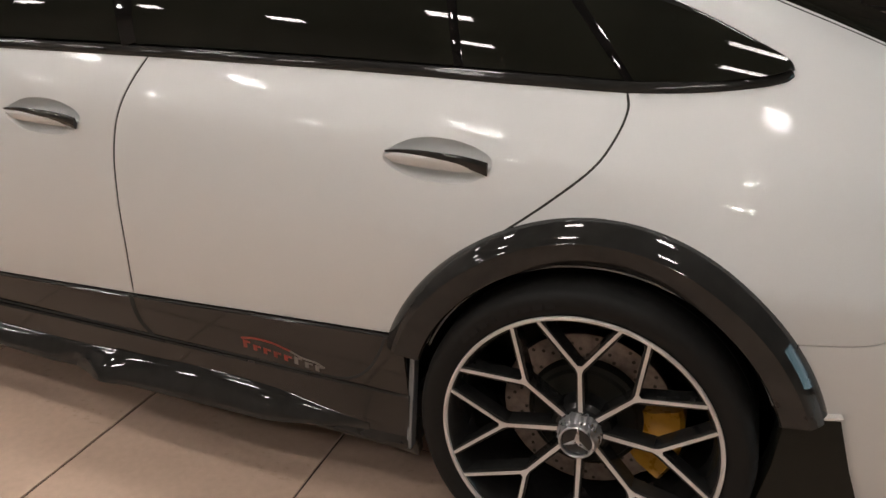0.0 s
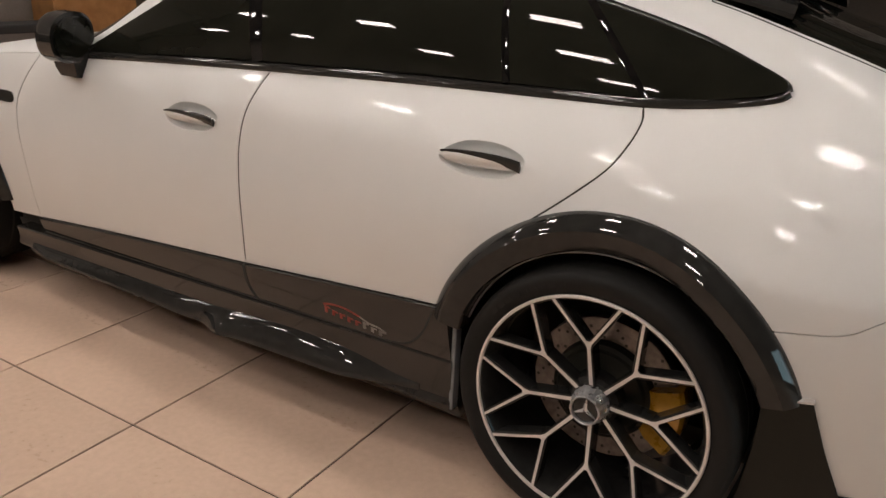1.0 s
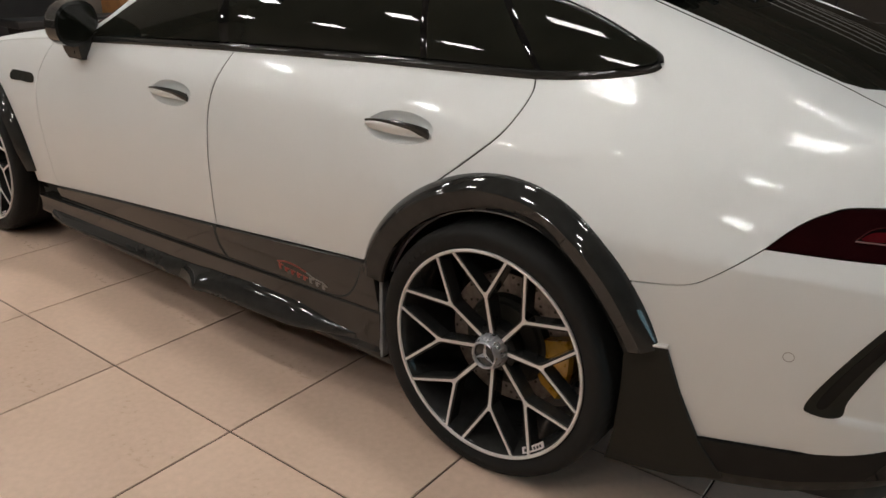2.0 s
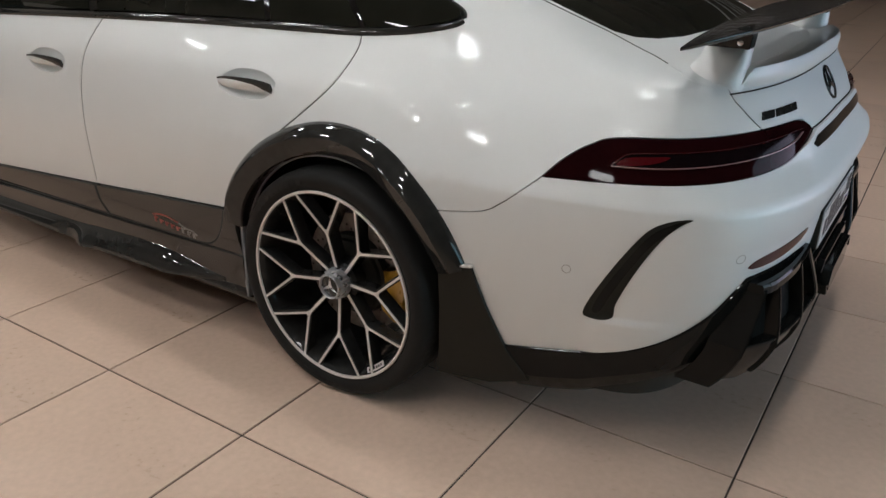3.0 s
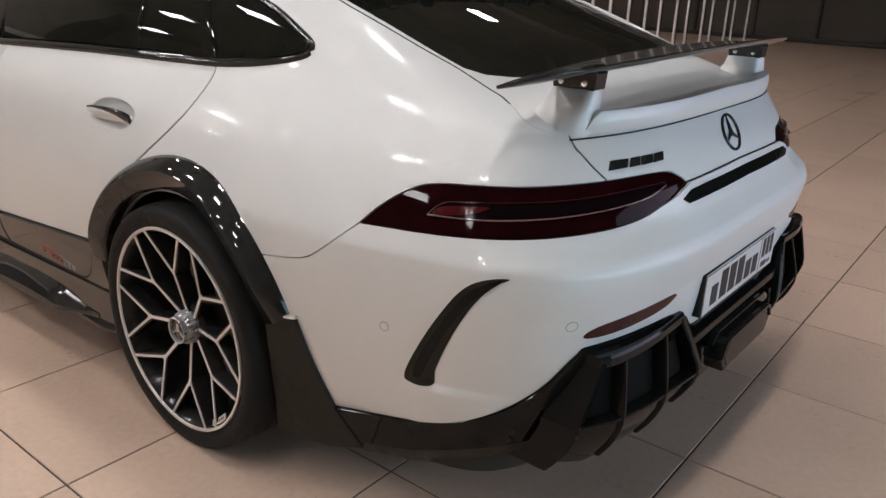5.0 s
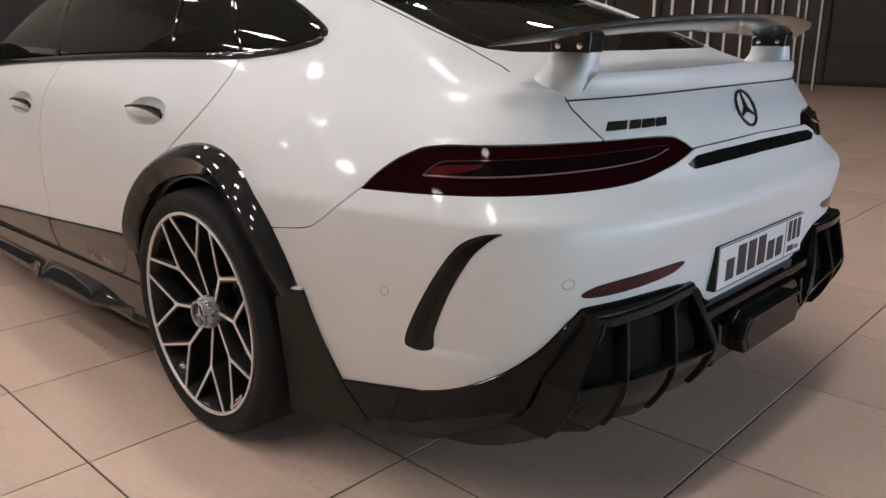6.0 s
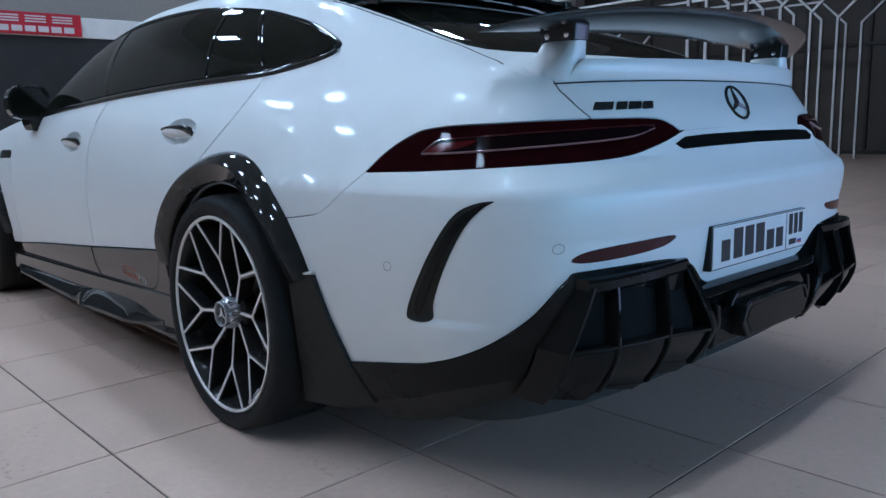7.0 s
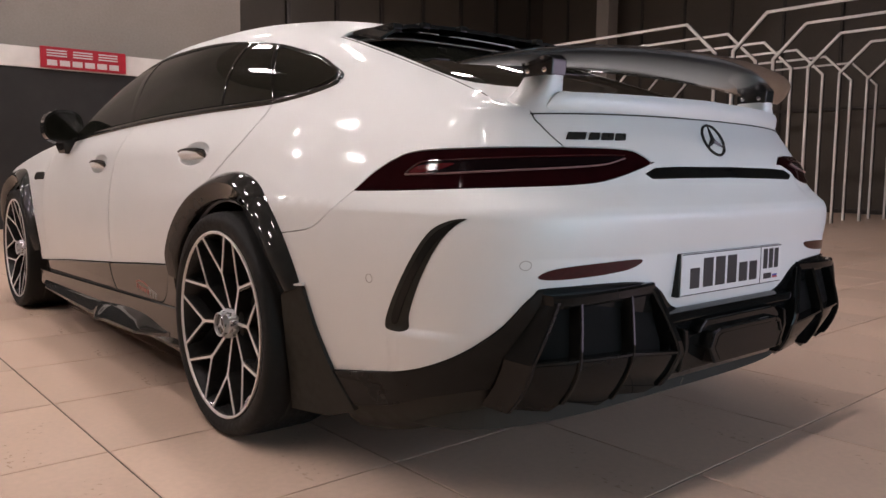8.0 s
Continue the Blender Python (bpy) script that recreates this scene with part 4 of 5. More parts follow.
for k, (a, b) in enumerate(LETTERS):
    tall = 0.0085
    skin("badge_bar", [(a, 0.936 - tall + 0.01 * (a - 1.22)), (b, 0.936 - tall + 0.01 * (b - 1.22)), (b + 0.004, 0.936 + tall + 0.01 * (b - 1.22)), (a + 0.004, 0.936 + tall + 0.01 * (a - 1.22))], GLOSS, car, off=0.004, thick=0.004, step=0.03, sides=(1,), label="black badge bar")

ribbon("panel_gap", LID_LOW, 0.007, 0.0005, 0.0006, HOLLOW, car)

# ducktail lip, wing struts and blade
LIP_S = 1.155
edge = [LIP_S + (TAIL_S - LIP_S) * i / 30 for i in range(31)]
rings = []
for s, side in [(s, 1) for s in edge] + [(s, -1) for s in edge[-2::-1]]:
    k = 1 - (s - LIP_S) / (TAIL_S - LIP_S)
    p = flank(s, 1.0)
    inn = Vector((-1.0, 0.55 * k * (1 if p.y < 0 else 0), 0)).normalized()
    fade = max(0.0, min(1.0, (1 - k) / 0.10))
    fade = fade * fade * (3 - 2 * fade)
    zt = 0.996 + (0.060 - 0.010 * k) * fade
    ring = [p + inn * 0.012 - Vector((0, 0, 0.012)), p - inn * (0.010 * fade - 0.006) + Vector((0, 0, 0.006 * fade)), p - inn * (0.012 * fade - 0.006) + Vector((0, 0, 0.7 * (zt - 1.0))), Vector((p.x, p.y, 0)) + Vector((0, 0, zt)), p + inn * 0.016 + Vector((0, 0, zt - 1.0)), p + inn * 0.055 + Vector((0, 0, zt - 1.012)), p + inn * 0.11 + Vector((0, 0, 0.006 + 0.026 * fade)), p + inn * 0.13 - Vector((0, 0, 0.02))]
    rings.append([(q.x, q.y * side, q.z) for q in ring])
smooth(part("ducktail_lip", sweep(rings), PAINT, car), 50)
ribbon("lid_seam", [(TAIL_S - 0.0 - 0.56 * k / 16, 1.000 - 0.010 * (k / 16) ** 2) for k in range(17)], 0.004, 0.001, 0.0006, HOLLOW, car)
wing = new("rear_wing")
wing.parent = car
rings = []
for i in range(73):
    y = -0.775 + 1.55 * i / 72
    k = abs(y) / 0.775
    fade = (1 - k ** 7) ** 0.8
    xf, zf = 0.862 - 0.010 * k ** 2, 1.138 - 0.034 * k ** 2
    xr, zr = 1.090 - 0.125 * k ** 2, 1.174 - 0.040 * k ** 2
    mx, mz = xf + (xr - xf) * 0.12, zf + (zr - zf) * 0.12
    xf, zf, xr, zr = mx + (xf - mx) * (fade + 0.04), mz + (zf - mz) * (fade + 0.04), mx + (xr - mx) * (fade + 0.04), mz + (zr - mz) * (fade + 0.04)
    ring = []
    for u, bow in ((0.0, 0.0), (0.03, 0.006), (0.2, 0.007), (0.5, -0.001), (0.8, -0.003), (0.985, 0.003), (1.0, 0.0), (0.985, -0.005), (0.8, -0.013), (0.5, -0.017), (0.2, -0.012), (0.03, -0.006)):
        ring.append((xf + (xr - xf) * u, y, zf + (zr - zf) * u + bow * (0.3 + 0.7 * fade)))
    rings.append(ring)
smooth(part("blade", sweep(rings), CARBON, wing, "glossy carbon fibre wing blade"), 55)
for side in (1, -1):
    rings = []
    for z, x0, x1, w, dy in ((0.975, 0.745, 0.985, 0.285, 0.024), (1.000, 0.770, 0.978, 0.235, 0.012), (1.014, 0.790, 0.972, 0.190, 0.002), (1.028, 0.812, 0.968, 0.145, -0.008), (1.042, 0.830, 0.966, 0.110, -0.010), (1.060, 0.846, 0.966, 0.082, -0.008), (1.090, 0.858, 0.966, 0.058, 0.0)):
        ring = []
        for k in range(24):
            a = k * math.pi / 12
            e = lambda v: math.copysign(abs(v) ** (0.55 + 0.35 * max(0.0, min(1.0, (1.07 - z) / 0.05))), v)
            ring.append(((x0 + x1) / 2 + (x1 - x0) / 2 * e(math.cos(a)), (-0.530 + dy) * side + w * 0.5 * e(math.sin(a)), z))
        rings.append(ring)
    smooth(part("strut", sweep(rings), PAINT, wing, "white painted wing strut"), 60)
    y = -0.530 * side
    part("bracket", prism([(0.862, y - 0.027, 1.088), (0.964, y - 0.027, 1.088), (0.968, y - 0.027, 1.128), (0.955, y - 0.027, 1.145), (0.886, y - 0.027, 1.124), (0.860, y - 0.027, 1.112)], (0, 0.054, 0), None, 0.004), GLOSS, wing, "black bracket with bolts")
    for x in (0.884, 0.942):
        for ys in (-1, 1):
            smooth(part("bolt", turned([(0.0005, y + ys * 0.026), (0.0075, y + ys * 0.026), (0.0075, y + ys * 0.0305), (0.004, y + ys * 0.032), (0.0005, y + ys * 0.032)], (x, 1.104), 12), CHROME, wing))

# roof spoiler over the rear window
for side in (1, -1):
    rings = []
    for i in range(21):
        t = 0.50 + 0.50 * i / 20
        s0 = 0.02 + 0.03 * (1 - (t - 0.5) * 2)
        p = surface(s0, shoulder_z(s0) + min(t, 1.0))
        q = surface(s0 + 0.16, shoulder_z(s0 + 0.16) + min(t, 1.0))
        n = Vector((0.25, 0, 1)).normalized()
        lift = 0.030 * min(1.0, (t - 0.48) * 6)
        ring = [p - n * 0.004, p + n * 0.006, (p + q) / 2 + n * (lift * 0.8 + 0.008), q + n * (lift + 0.012), q + n * lift, (p + q) / 2 + n * (lift * 0.5)]
        rings.append([(v.x, min(v.y, -0.0002) * side, v.z) for v in ring])
    smooth(part("roof_spoiler", sweep(rings), GLOSS, car, "gloss black roof spoiler"), 40)
    for i in range(3):
        t = 0.60 + 0.14 * i
        p = surface(0.12, shoulder_z(0.12) + t)
        bm = box((p.x - 0.02, p.y * side - 0.02, p.z), (p.x + 0.10, p.y * side + 0.02, p.z + 0.022), None, 0.006)
        part("spoiler_foot", bm, GLOSS, car)

# door mirrors
for side in (1, -1):
    mirror = new("door_mirror")
    mirror.parent = car
    rings = []
    for k in range(13):
        u = k / 12
        x = -2.125 + 0.15 * u
        r = 0.25 + 0.75 * min(1.0, u * 2.2) ** 0.5
        ring = []
        for a in range(24):
            c, d = math.cos(a * math.pi / 12), math.sin(a * math.pi / 12)
            e = lambda v: math.copysign(abs(v) ** 0.88, v)
            ring.append((x + 0.030 * c, -(0.958 + 0.102 * r * e(c)) * side, 1.055 + 0.084 * r * e(d) - 0.008 * c))
        rings.append(ring)
    smooth(part("shell", sweep(rings), GLOSS, mirror, "gloss black mirror shell"), 60)
    ring = [(-1.974 + 0.028 * math.cos(a * math.pi / 12), -(0.958 + 0.089 * math.copysign(abs(math.cos(a * math.pi / 12)) ** 0.88, math.cos(a * math.pi / 12))) * side, 1.055 + 0.071 * math.copysign(abs(math.sin(a * math.pi / 12)) ** 0.88, math.sin(a * math.pi / 12)) - 0.008 * math.cos(a * math.pi / 12)) for a in range(24)]
    part("mirror_glass", prism(ring, (0.002, 0, 0)), GLASS, mirror)
    smooth(part("mirror_foot", sweep([[(x, -y * side, z) for x, y, z in ((-2.07, 0.90, 0.915), (-1.99, 0.90, 0.912), (-1.98, 0.955, 0.918), (-2.06, 0.965, 0.921))], [(x, -y * side, z) for x, y, z in ((-2.075, 0.88, 0.95), (-1.985, 0.88, 0.95), (-1.98, 0.96, 0.95), (-2.07, 0.975, 0.95))], [(x, -y * side, z) for x, y, z in ((-2.08, 0.87, 1.0), (-1.985, 0.87, 1.0), (-1.985, 0.965, 1.0), (-2.08, 0.98, 1.0))]]), GLOSS, mirror), 40)

# fender vent
skin("fender_badge", rounded([(-2.575, 0.780), (-2.57, 0.816), (-2.48, 0.821), (-2.395, 0.819), (-2.385, 0.785), (-2.48, 0.781)], 4), DULL, car, off=0.004, thick=0.01, step=0.04)


# ---- wheels ----
def build_wheel(tilt):
    """A wheel about the y axis at the origin, its face towards -y; returns the wheel's parts in a list of (name, bmesh, material, label)."""
    out = []
    tyre = [(0.290, -0.020), (0.303, -0.010), (0.318, -0.003), (0.334, -0.002), (0.346, -0.007), (0.3525, -0.017), (0.3570, -0.038), (0.3585, -0.075), (0.3588, -0.16), (0.3575, -0.255), (0.346, -0.296), (0.33, -0.306), (0.286, -0.29)]
    out.append(("tyre", turned([(r, -y - 0.008) for r, y in tyre], (0, 0), 96), RUBBER, "black low-profile tyre", 40))
    # tread grooves: thin rings standing just under the surface, cut as darker bands
    for y in (0.09, 0.135, 0.18, 0.225):
        out.append(("tread_groove", turned([(0.3575, y), (0.3592, y), (0.3592, y + 0.009), (0.3575, y + 0.009)], (0, 0), 72), HOLLOW, "", 30))
    barrel = [(0.294, 0.014), (0.296, 0.006), (0.291, 0.003), (0.285, 0.005), (0.277, 0.02), (0.266, 0.06), (0.258, 0.14), (0.262, 0.26), (0.285, 0.285), (0.288, 0.27), (0.27, 0.15)]
    out.append(("barrel", turned(barrel, (0, 0), 96), RIM_BLACK, "", 40))
    out.append(("rim_lip", turned([(0.2975, 0.004), (0.297, -0.001), (0.2945, -0.0025), (0.2895, -0.001), (0.2880, 0.005), (0.2915, 0.009)], (0, 0), 120), ALLOY, "bright machined rim lip", 40))
    # forked spokes: a dark body and a bright machined face
    for k in range(8):
        a = radians(tilt + 45 * k)

        def at(r, off, y):
            c, d = math.cos(a), math.sin(a)
            return (r * c - off * d, y, r * d + off * c)
        body, face = bmesh.new(), bmesh.new()
        fork = 0.163

        def bar(bm, p, q, wide0, wide1, y0, y1, deep):
            d = Vector((q[0] - p[0], q[1] - p[1], 0)).normalized()
            u = (-d.y, d.x)
            ring_a = [at(p[0] + u[0] * w, p[1] + u[1] * w, y) for w, y in ((-wide0, y0), (wide0, y0), (wide0 * 0.8, y0 + deep), (-wide0 * 0.8, y0 + deep))]
            ring_b = [at(q[0] + u[0] * w, q[1] + u[1] * w, y) for w, y in ((-wide1, y1), (wide1, y1), (wide1 * 0.8, y1 + deep), (-wide1 * 0.8, y1 + deep))]
            sweep([ring_a, ring_b], True, False, True, bm)
        reach = 0.288
        tips = [(reach * math.cos(radians(s * 16.5)), reach * math.sin(radians(s * 16.5))) for s in (-1, 1)]
        bar(body, (0.045, 0), (fork, 0), 0.0100, 0.0075, 0.048, 0.0262, 0.045)
        bar(face, (0.050, 0), (fork + 0.004, 0), 0.0050, 0.0040, 0.0455, 0.0232, 0.004)
        for tip in tips:
            bar(body, (fork - 0.004, 0), tip, 0.0075, 0.0085, 0.0262, 0.005, 0.042)
            bar(face, (fork, 0), tip, 0.0036, 0.0034, 0.0232, 0.0010, 0.004)
        web = [(fork - 0.006, -0.0046), (fork + 0.016, -0.0112), (fork + 0.012, -0.004), (fork + 0.012, 0.0), (fork + 0.012, 0.004), (fork + 0.016, 0.0112), (fork - 0.006, 0.0046)]
        prism([at(r, w, 0.0236 - 0.18 * (r - fork)) for r, w in web], (0, 0.004, 0), face)
        out.append(("spoke", body, RIM_BLACK, "", 30))
        out.append(("spoke_face", face, ALLOY, "bright machined spoke face", 30))
    out.append(("hub_seat", turned([(0.0, 0.052), (0.056, 0.052), (0.066, 0.060), (0.074, 0.10), (0.0, 0.10)], (0, 0), 48), RIM_BLACK, "", 30))
    nut = []
    for i in range(120):
        a = i * math.pi / 60
        bump = 0.0028 * max(0.0, math.cos(a * 24)) 
        nut.append([(r * math.cos(a), y, r * math.sin(a)) for r, y in ((0.041, 0.062), (0.047 + bump, 0.060), (0.044 + bump, 0.026), (0.0395, 0.018), (0.039, 0.006), (0.037, 0.004), (0.034, 0.006), (0.0335, 0.012), (0.0335, 0.062))])
    out.append(("centre_nut", sweep(nut, True, True), NUT, "knurled bright centre nut", 30))
    out.append(("centre_cap", turned([(0.0, 0.011), (0.030, 0.011), (0.0335, 0.013), (0.0335, 0.05), (0.0, 0.05)], (0, 0), 40), GLOSS, "", 30))
    ring = bmesh.new()
    for k in range(3):
        a = math.pi / 2 + k * 2 * math.pi / 3
        u, v = Vector((math.cos(a), 0, math.sin(a))), Vector((-math.sin(a), 0, math.cos(a)))
        o = Vector((0, 0.0105, 0))
        sweep([[o - v * 0.006, o + Vector((0, -0.004, 0)), o + v * 0.006, o + Vector((0, 0.001, 0))], [o + u * 0.032 - v * 0.001, o + u * 0.032 + Vector((0, -0.001, 0)), o + u * 0.032 + v * 0.001, o + u * 0.032 + Vector((0, 0.001, 0))]], True, False, True, ring)
    out.append(("cap_star", ring, NUT, "", 30))
    # raised marks on the sidewall and a small strip on the rim
    marks = bmesh.new()
    for k in range(9):
        turned([(0.316, -0.0065), (0.332, -0.0055), (0.332, -0.003), (0.316, -0.004)], (0, 0), 2, 104 + 4.6 * k, 107.4 + 4.6 * k, marks)
    for k in range(6):
        turned([(0.320, -0.0068), (0.328, -0.0064), (0.328, -0.003), (0.320, -0.004)], (0, 0), 2, 250 + 4.0 * k, 252.8 + 4.0 * k, marks)
    out.append(("sidewall_mark", marks, LETTER, "raised marks on the sidewall", 30))
    out.append(("rim_strip", turned([(0.268, 0.0125), (0.283, 0.0045), (0.284, 0.007), (0.269, 0.016)], (0, 0), 8, -60, -44), PALE_BAR, "pale strip with dark marks", 30))
    strip = bmesh.new()
    for k in range(6):
        turned([(0.272, 0.0098), (0.279, 0.0061), (0.279, 0.0075), (0.272, 0.0115)], (0, 0), 2, -58.5 + 2.3 * k, -57.0 + 2.3 * k, strip)
    out.append(("strip_mark", strip, INK, "", 30))
    return out


def build_brake():
    out = []
    out.append(("brake_disc", turned([(0.085, 0.105), (0.190, 0.105), (0.192, 0.108), (0.192, 0.136), (0.190, 0.139), (0.085, 0.139)], (0, 0), 72), STEEL, "drilled steel brake disc", 30))
    out.append(("disc_bell", turned([(0.0, 0.065), (0.085, 0.065), (0.112, 0.072), (0.118, 0.080), (0.128, 0.084), (0.134, 0.104), (0.0, 0.12)], (0, 0), 48), DULL, "", 30))
    holes = bmesh.new()
    for k in range(60):
        a, r = k * 2 * math.pi / 60 * 1.0, 0.140 + 0.014 * (k % 4)
        turned([(0.0, 0.1042), (0.0042, 0.1042), (0.0042, 0.1048), (0.0, 0.1048)], (r * math.cos(a), r * math.sin(a)), 8, bm=holes)
    out.append(("disc_hole", holes, HOLLOW, "", 30))
    bm = turned([(0.128, 0.085), (0.150, 0.072), (0.205, 0.070), (0.214, 0.080), (0.214, 0.150), (0.190, 0.155), (0.128, 0.150)], (0, 0), 16, -32, 20)
    bmesh.ops.bevel(bm, geom=[e for e in bm.edges if len(e.link_faces) == 2 and e.calc_face_angle(0) > 0.5], offset=0.004, segments=2, affect="EDGES", profile=0.5)
    out.append(("caliper", bm, CALIPER, "bronze-yellow brake caliper", 40))
    return [(nm, data, mat, label, angle) for nm, data, mat, label, angle in out]


def place_set(name, items, m, parent):
    holder = new(name)
    holder.parent = parent
    holder.matrix_basis = m
    for nm, data, mat, label, angle in items:
        if isinstance(data, bmesh.types.BMesh):
            ob = smooth(part(nm, data, mat, holder, label), angle)
            if nm in ("sidewall_mark", "disc_hole", "strip_mark"):
                tagged(ob, label, kind="stuff")
    return holder


WHEEL_Y = -1.015
rear_wheel = place_set("wheel", build_wheel(5.5), pose(-0.010, WHEEL_Y, 0.357), car)
rear_brake = place_set("brake", build_brake(), pose(-0.012, WHEEL_Y + 0.03, 0.358), car)
for ob, m in ((rear_wheel, pose(FRONT_HUB[0], WHEEL_Y, 0.358, 0, 17, 0)), (rear_wheel, pose(-0.012, -WHEEL_Y, 0.358, 0, 0, 180)), (rear_wheel, pose(FRONT_HUB[0], -WHEEL_Y, 0.358, 0, 30, 180)),
              (rear_brake, pose(FRONT_HUB[0], WHEEL_Y + 0.03, 0.358, 0, 180, 0)), (rear_brake, pose(-0.012, -WHEEL_Y - 0.03, 0.358, 0, 180, 180)), (rear_brake, pose(FRONT_HUB[0], -WHEEL_Y - 0.03, 0.358, 0, 0, 180))):
    copy_thing(ob, m)


# ---- the showroom ----
ROOM = (-15.0, 9.0, -10.0, 16.5, 6.6)  # x from, to; y from, to; height
x0, x1, y0, y1, top = ROOM


def setting(name, bm, mat, label="", category=""):
    return tagged(part(name, bm, mat), label, category, kind="structure")


floor = setting("floor", box((x0, y0, -0.12), (x1, y1, -0.004)), GROUT, "beige square ceramic floor tiles with dark grout joints", "floor")
setting("ceiling", box((x0, y0, top), (x1, y1, top + 0.2)), CEILING, "dark painted ceiling with rows of lamps", "ceiling")
# south side is never in view: wall added, its tone sets bounce and glass reflections
setting("wall_south", box((x0 - 0.2, y0 - 0.2, -0.12), (x1 + 0.2, y0, top)), WALL_WARM, "added unseen wall, plain warm grey, behind the camera", "wall")
setting("wall_east", box((x1, y0, -0.12), (x1 + 0.2, y1, top)), WALL_DARK, "dark brown plain wall", "wall")
setting("wall_west", box((x0 - 0.2, y0, -0.12), (x0, y1, top)), WALL_DARK, "dark brown glazed wall", "wall")
setting("wall_north", box((x0 - 0.2, y1, -0.12), (x1 + 0.2, y1 + 0.2, top)), WALL_DARK, "dark brown panelled wall", "wall")
# the pale partition behind the sign board
setting("wall_partition", box((-10.4, -6.0, 0.0), (-10.2, 3.9, top)), WALL_PALE, "pale plastered partition wall", "wall")
# panel frames of the far wall
for i in range(18):
    x = -13.91 + 1.37 * i
    if x < x1:
        setting("wall_mullion", box((x - 0.03, y1 - 0.07, 0.0), (x + 0.03, y1, top), None, 0.006), FRAME, "dark metal mullion on the far wall", "mullion")
setting("wall_rail", box((x0, y1 - 0.09, 0.0), (x1, y1 - 0.001, 0.09), None, 0.006), FRAME, "dark metal foot rail of the far wall", "rail")
setting("wall_rail", box((x0, y1 - 0.08, 2.35), (x1, y1 - 0.001, 2.42), None, 0.006), FRAME, "dark metal cross rail of the far wall", "rail")
for i in range(9):
    y = 4.6 + 1.4 * i
    setting("wall_mullion", box((x0, y - 0.05, 0.0), (x0 + 0.1, y + 0.05, top), None, 0.006), FRAME, "dark metal mullion on the side wall", "mullion")
setting("column", box((-11.98, 15.46, 0.0), (-11.56, 15.88, top), None, 0.01), WALL_PALE, "pale square column", "column")
for i in range(4):
    y = 5.0 + 3.2 * i
    setting("ceiling_beam", box((x0, y - 0.15, top - 0.35), (x1, y + 0.15, top - 0.001)), CEILING, "dark ceiling beam", "beam")

# sign board: black below, white band above, red plate with bars
board = tagged(new("sign_board"), "black display board with white top band and red sign", "sign")
part("panel", box((-9.9, -6.0, 0.0), (-9.6, 2.9, 2.21), None, 0.01), BLACK_BOARD, board)
part("band", box((-9.92, -6.0, 2.21), (-9.58, 2.92, 2.49), None, 0.008), WHITE, board, "white band")
sign = part("red_plate", box((-9.578, 0.64, 2.222), (-9.54, 1.78, 2.514), None, 0.006), RED_BOARD, board, "red sign plate")
for k in range(3):
    for z in (2.392, 2.428, 2.464):
        part("bar", box((-9.54, 0.72 + 0.34 * k, z - 0.009), (-9.532, 0.98 + 0.34 * k, z + 0.009)), PALE_BAR, sign)
for k in range(6):
    part("bar", box((-9.54, 0.72 + 0.165 * k, 2.258), (-9.532, 0.85 + 0.165 * k, 2.335)), PALE_BAR, sign)

cabinet = tagged(new("cabinet"), "orange brown veneered cabinet beside the pale partition", "cabinet")
part("body", box((-9.95, 3.62, 0.06), (-9.45, 4.9, 1.15), None, 0.008), BROWN, cabinet)
part("plinth", box((-9.92, 3.66, 0.0), (-9.5, 4.86, 0.06)), DULL, cabinet)
bench = tagged(new("bench"), "low black bench in front of the partition", "bench")
part("seat", box((-9.3, 1.9, 0.30), (-8.8, 3.5, 0.40), None, 0.02), BLACK_BOARD, bench)
for y in (2.0, 3.4):
    part("leg", box((-9.25, y - 0.03, 0.0), (-8.85, y + 0.03, 0.30), None, 0.005), BLACK_BOARD, bench)

# portal frames of slim tubes
def portal(y, xa, xb, high=3.12, cut=0.48):
    ob = tagged(new("portal_frame"), "slim white and black metal portal frame with chamfered corners", "portal", "rows of portal frames")
    line = [(xa, 0.0), (xa, high - cut), (xa + cut * 1.03, high), (xb - cut * 1.03, high), (xb, high - cut), (xb, 0.0)]
    for nm, mat, dy in (("front_strip", WHITE, -0.018), ("back_strip", BLACK_BOARD, 0.018)):
        for (ax, az), (bx, bz) in zip(line, line[1:]):
            d = Vector((bx - ax, 0, bz - az)).normalized()
            u = Vector((-d.z, 0, d.x)) * 0.019
            a, b = Vector((ax, y + dy, az)) - d * 0.008 * (az > 0), Vector((bx, y + dy, bz)) + d * 0.008 * (bz > 0)
            part(nm, prism([a - u + Vector((0, -0.017, 0)), a + u + Vector((0, -0.017, 0)), b + u + Vector((0, -0.017, 0)), b - u + Vector((0, -0.017, 0))], (0, 0.034, 0)), mat, ob)
    return ob


for i in range(6):
    y = 8.58 + 1.18 * i
    portal(y, -8.75, -4.09)
    portal(y, -3.80, 0.87)

# LED screen facing the tail of the car
screen = tagged(new("led_screen"), "large led video wall glowing pale cyan and violet", "screen")
part("cabinet", box((4.46, -1.55, 0.30), (4.65, 4.05, 2.05), None, 0.01), DULL, screen)
part("display", box((4.45, -1.5, 0.35), (4.458, 4.0, 2.0)), SCREEN, screen)
for y in (-0.9, 3.4):
    part("stand_leg", box((4.50, y - 0.05, 0.0), (4.60, y + 0.05, 0.30), None, 0.005), DULL, screen)

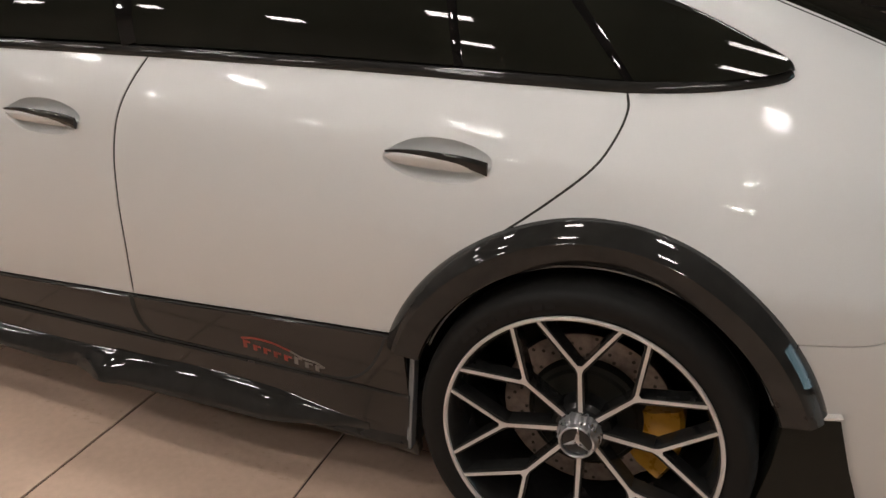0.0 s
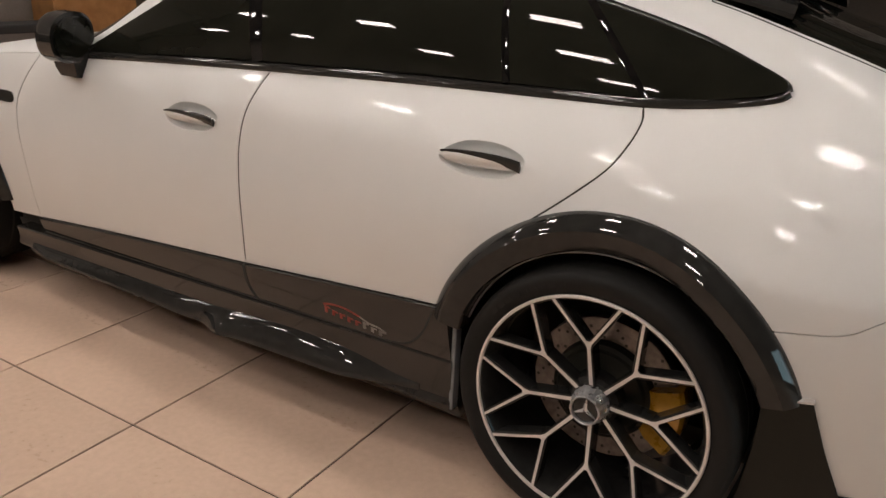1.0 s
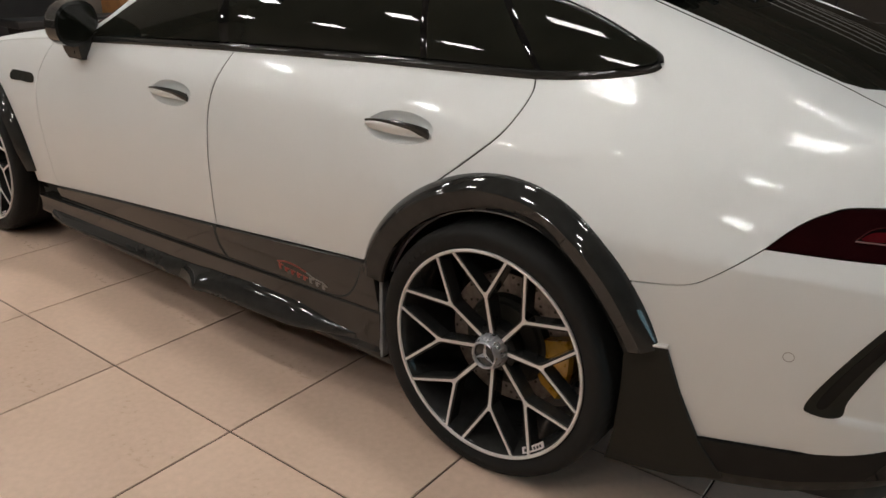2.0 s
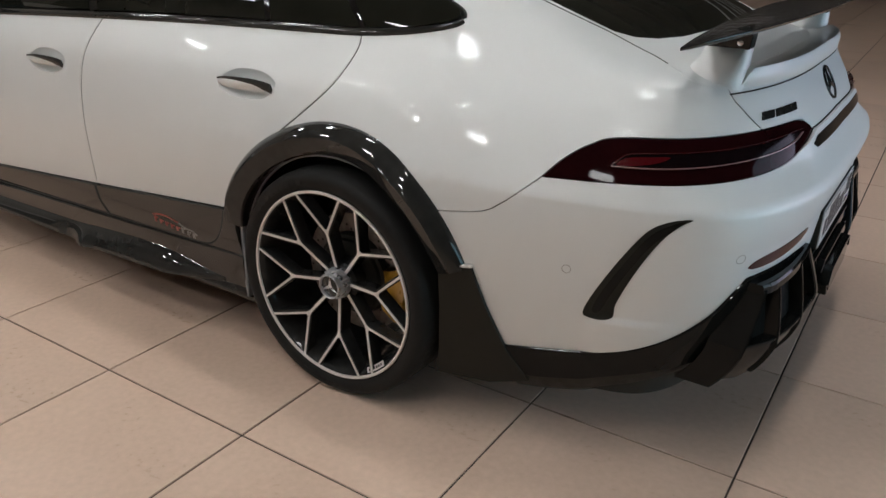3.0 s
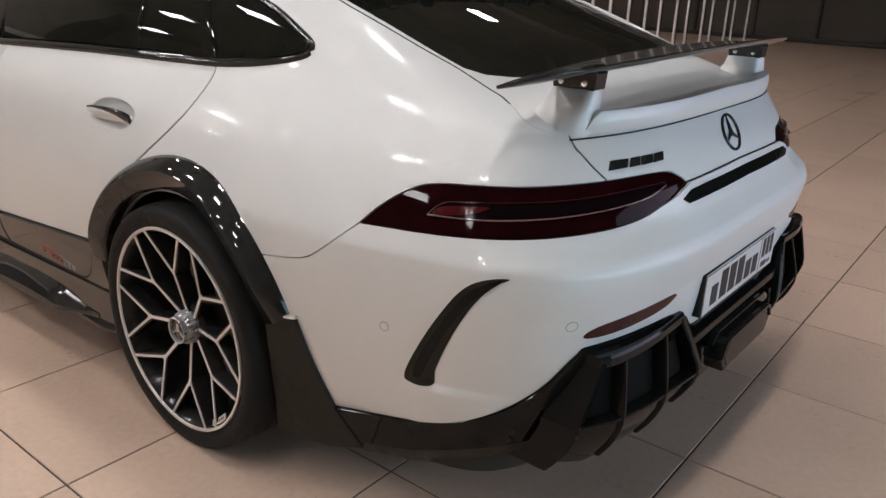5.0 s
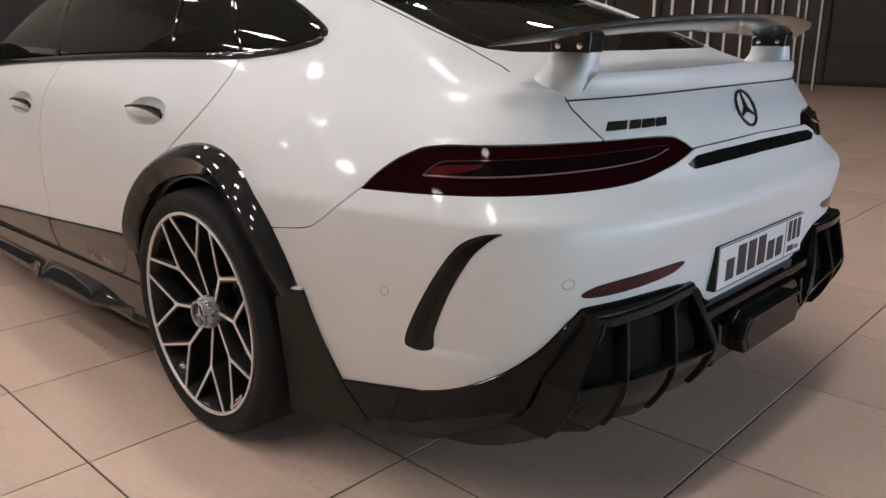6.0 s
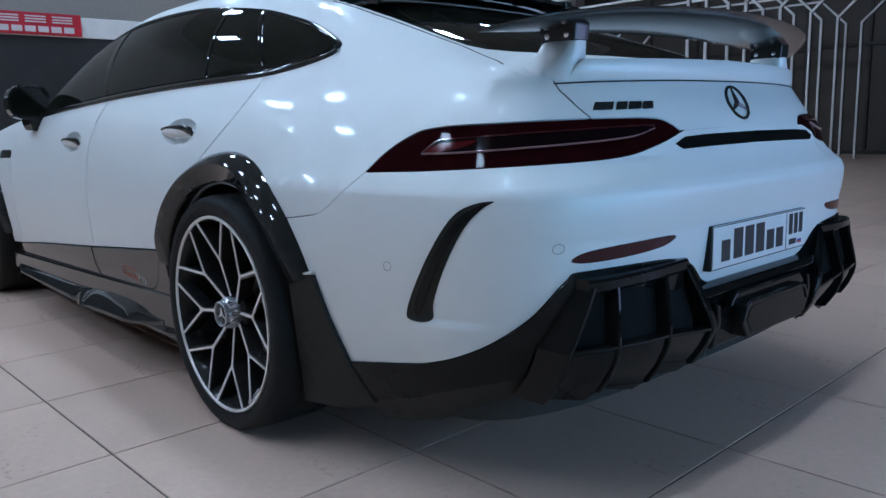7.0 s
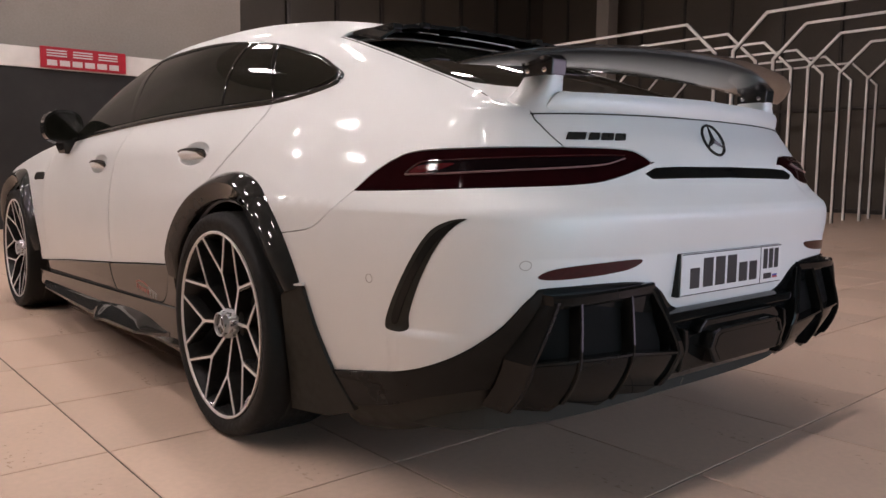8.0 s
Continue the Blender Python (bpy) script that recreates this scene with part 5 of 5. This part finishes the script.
# ceiling lamps: oblong housings with four tubes each
lamp_body = box((-0.31, -0.21, 0.0), (0.31, 0.21, 0.06), None, 0.006)
first = None
for ix in range(5):
    for y in (-7.9, -5.1, -2.4, 0.4) + (4.7, 9.0) * (ix < 3):
        at = pose(-10.95 + 3.05 * ix, y, top - 0.36)
        if first is None:
            first = tagged(new("ceiling_lamp"), "louvred ceiling lamp with four lit tubes", "lamp", "rows of ceiling lamps")
            part("housing", lamp_body, FRAME, first)
            for k in range(4):
                part("tube", box((-0.29, -0.170 + 0.10 * k, -0.03), (0.29, -0.130 + 0.10 * k, -0.002), None, 0.008), TUBE, first)
            for k in range(3):
                part("louvre", box((-0.29, -0.104 + 0.10 * k, -0.035), (0.29, -0.096 + 0.10 * k, 0.0)), FRAME, first)
            part("hanger", box((-0.02, -0.02, 0.06), (0.02, 0.02, 0.36)), FRAME, first)
            first.matrix_basis = at
        else:
            copy_thing(first, at)

# ---- floor tiles ----
TILE_SIZE, JOINT, SKEW = 0.611, 0.006, radians(0.9)
ax, ay = -0.067, -1.337
near, far = [], []
i0, i1 = math.floor((x0 - ax) / TILE_SIZE), math.ceil((x1 - ax) / TILE_SIZE)
j0, j1 = math.floor((y0 - ay) / TILE_SIZE), math.ceil((y1 - ay) / TILE_SIZE)
for i in range(i0, i1):
    for j in range(j0, j1):
        u, v = (i + 0.5) * TILE_SIZE, (j + 0.5) * TILE_SIZE
        cx, cy = ax + u * math.cos(SKEW) - v * math.sin(SKEW), ay + u * math.sin(SKEW) + v * math.cos(SKEW)
        if not (x0 + 0.31 < cx < x1 - 0.31 and y0 + 0.31 < cy < y1 - 0.31):
            continue
        (near if -6.9 < cx < 2.8 and -2.9 < cy < 7.0 else far).append((cx, cy))
half = (TILE_SIZE - JOINT) / 2


def tile_shape(bm, cx=0.0, cy=0.0):
    c, d = math.cos(SKEW), math.sin(SKEW)

    def ring(reach, z):
        return [bm.verts.new((cx + (a * c - b * d) * reach, cy + (a * d + b * c) * reach, z)) for a, b in ((-1, -1), (1, -1), (1, 1), (-1, 1))]
    low, mid, up = ring(half, -0.008), ring(half, -0.0015), ring(half - 0.0015, 0.0)
    bm.faces.new(up)
    for k in range(4):
        n = (k + 1) % 4
        bm.faces.new((low[k], low[n], mid[n], mid[k]))
        bm.faces.new((mid[k], mid[n], up[n], up[k]))


bm = bmesh.new()
tile_shape(bm)
first_tile = part("tile", bm, TILE, floor)
first_tile.location = (*near[0], 0)
for cx, cy in near[1:]:
    ob = new("tile", first_tile.data)
    ob.parent = floor
    ob.location = (cx, cy, 0)
bm = bmesh.new()
for cx, cy in far:
    tile_shape(bm, cx, cy)
tagged(part("far_tiles", bm, TILE, floor), kind="stuff")
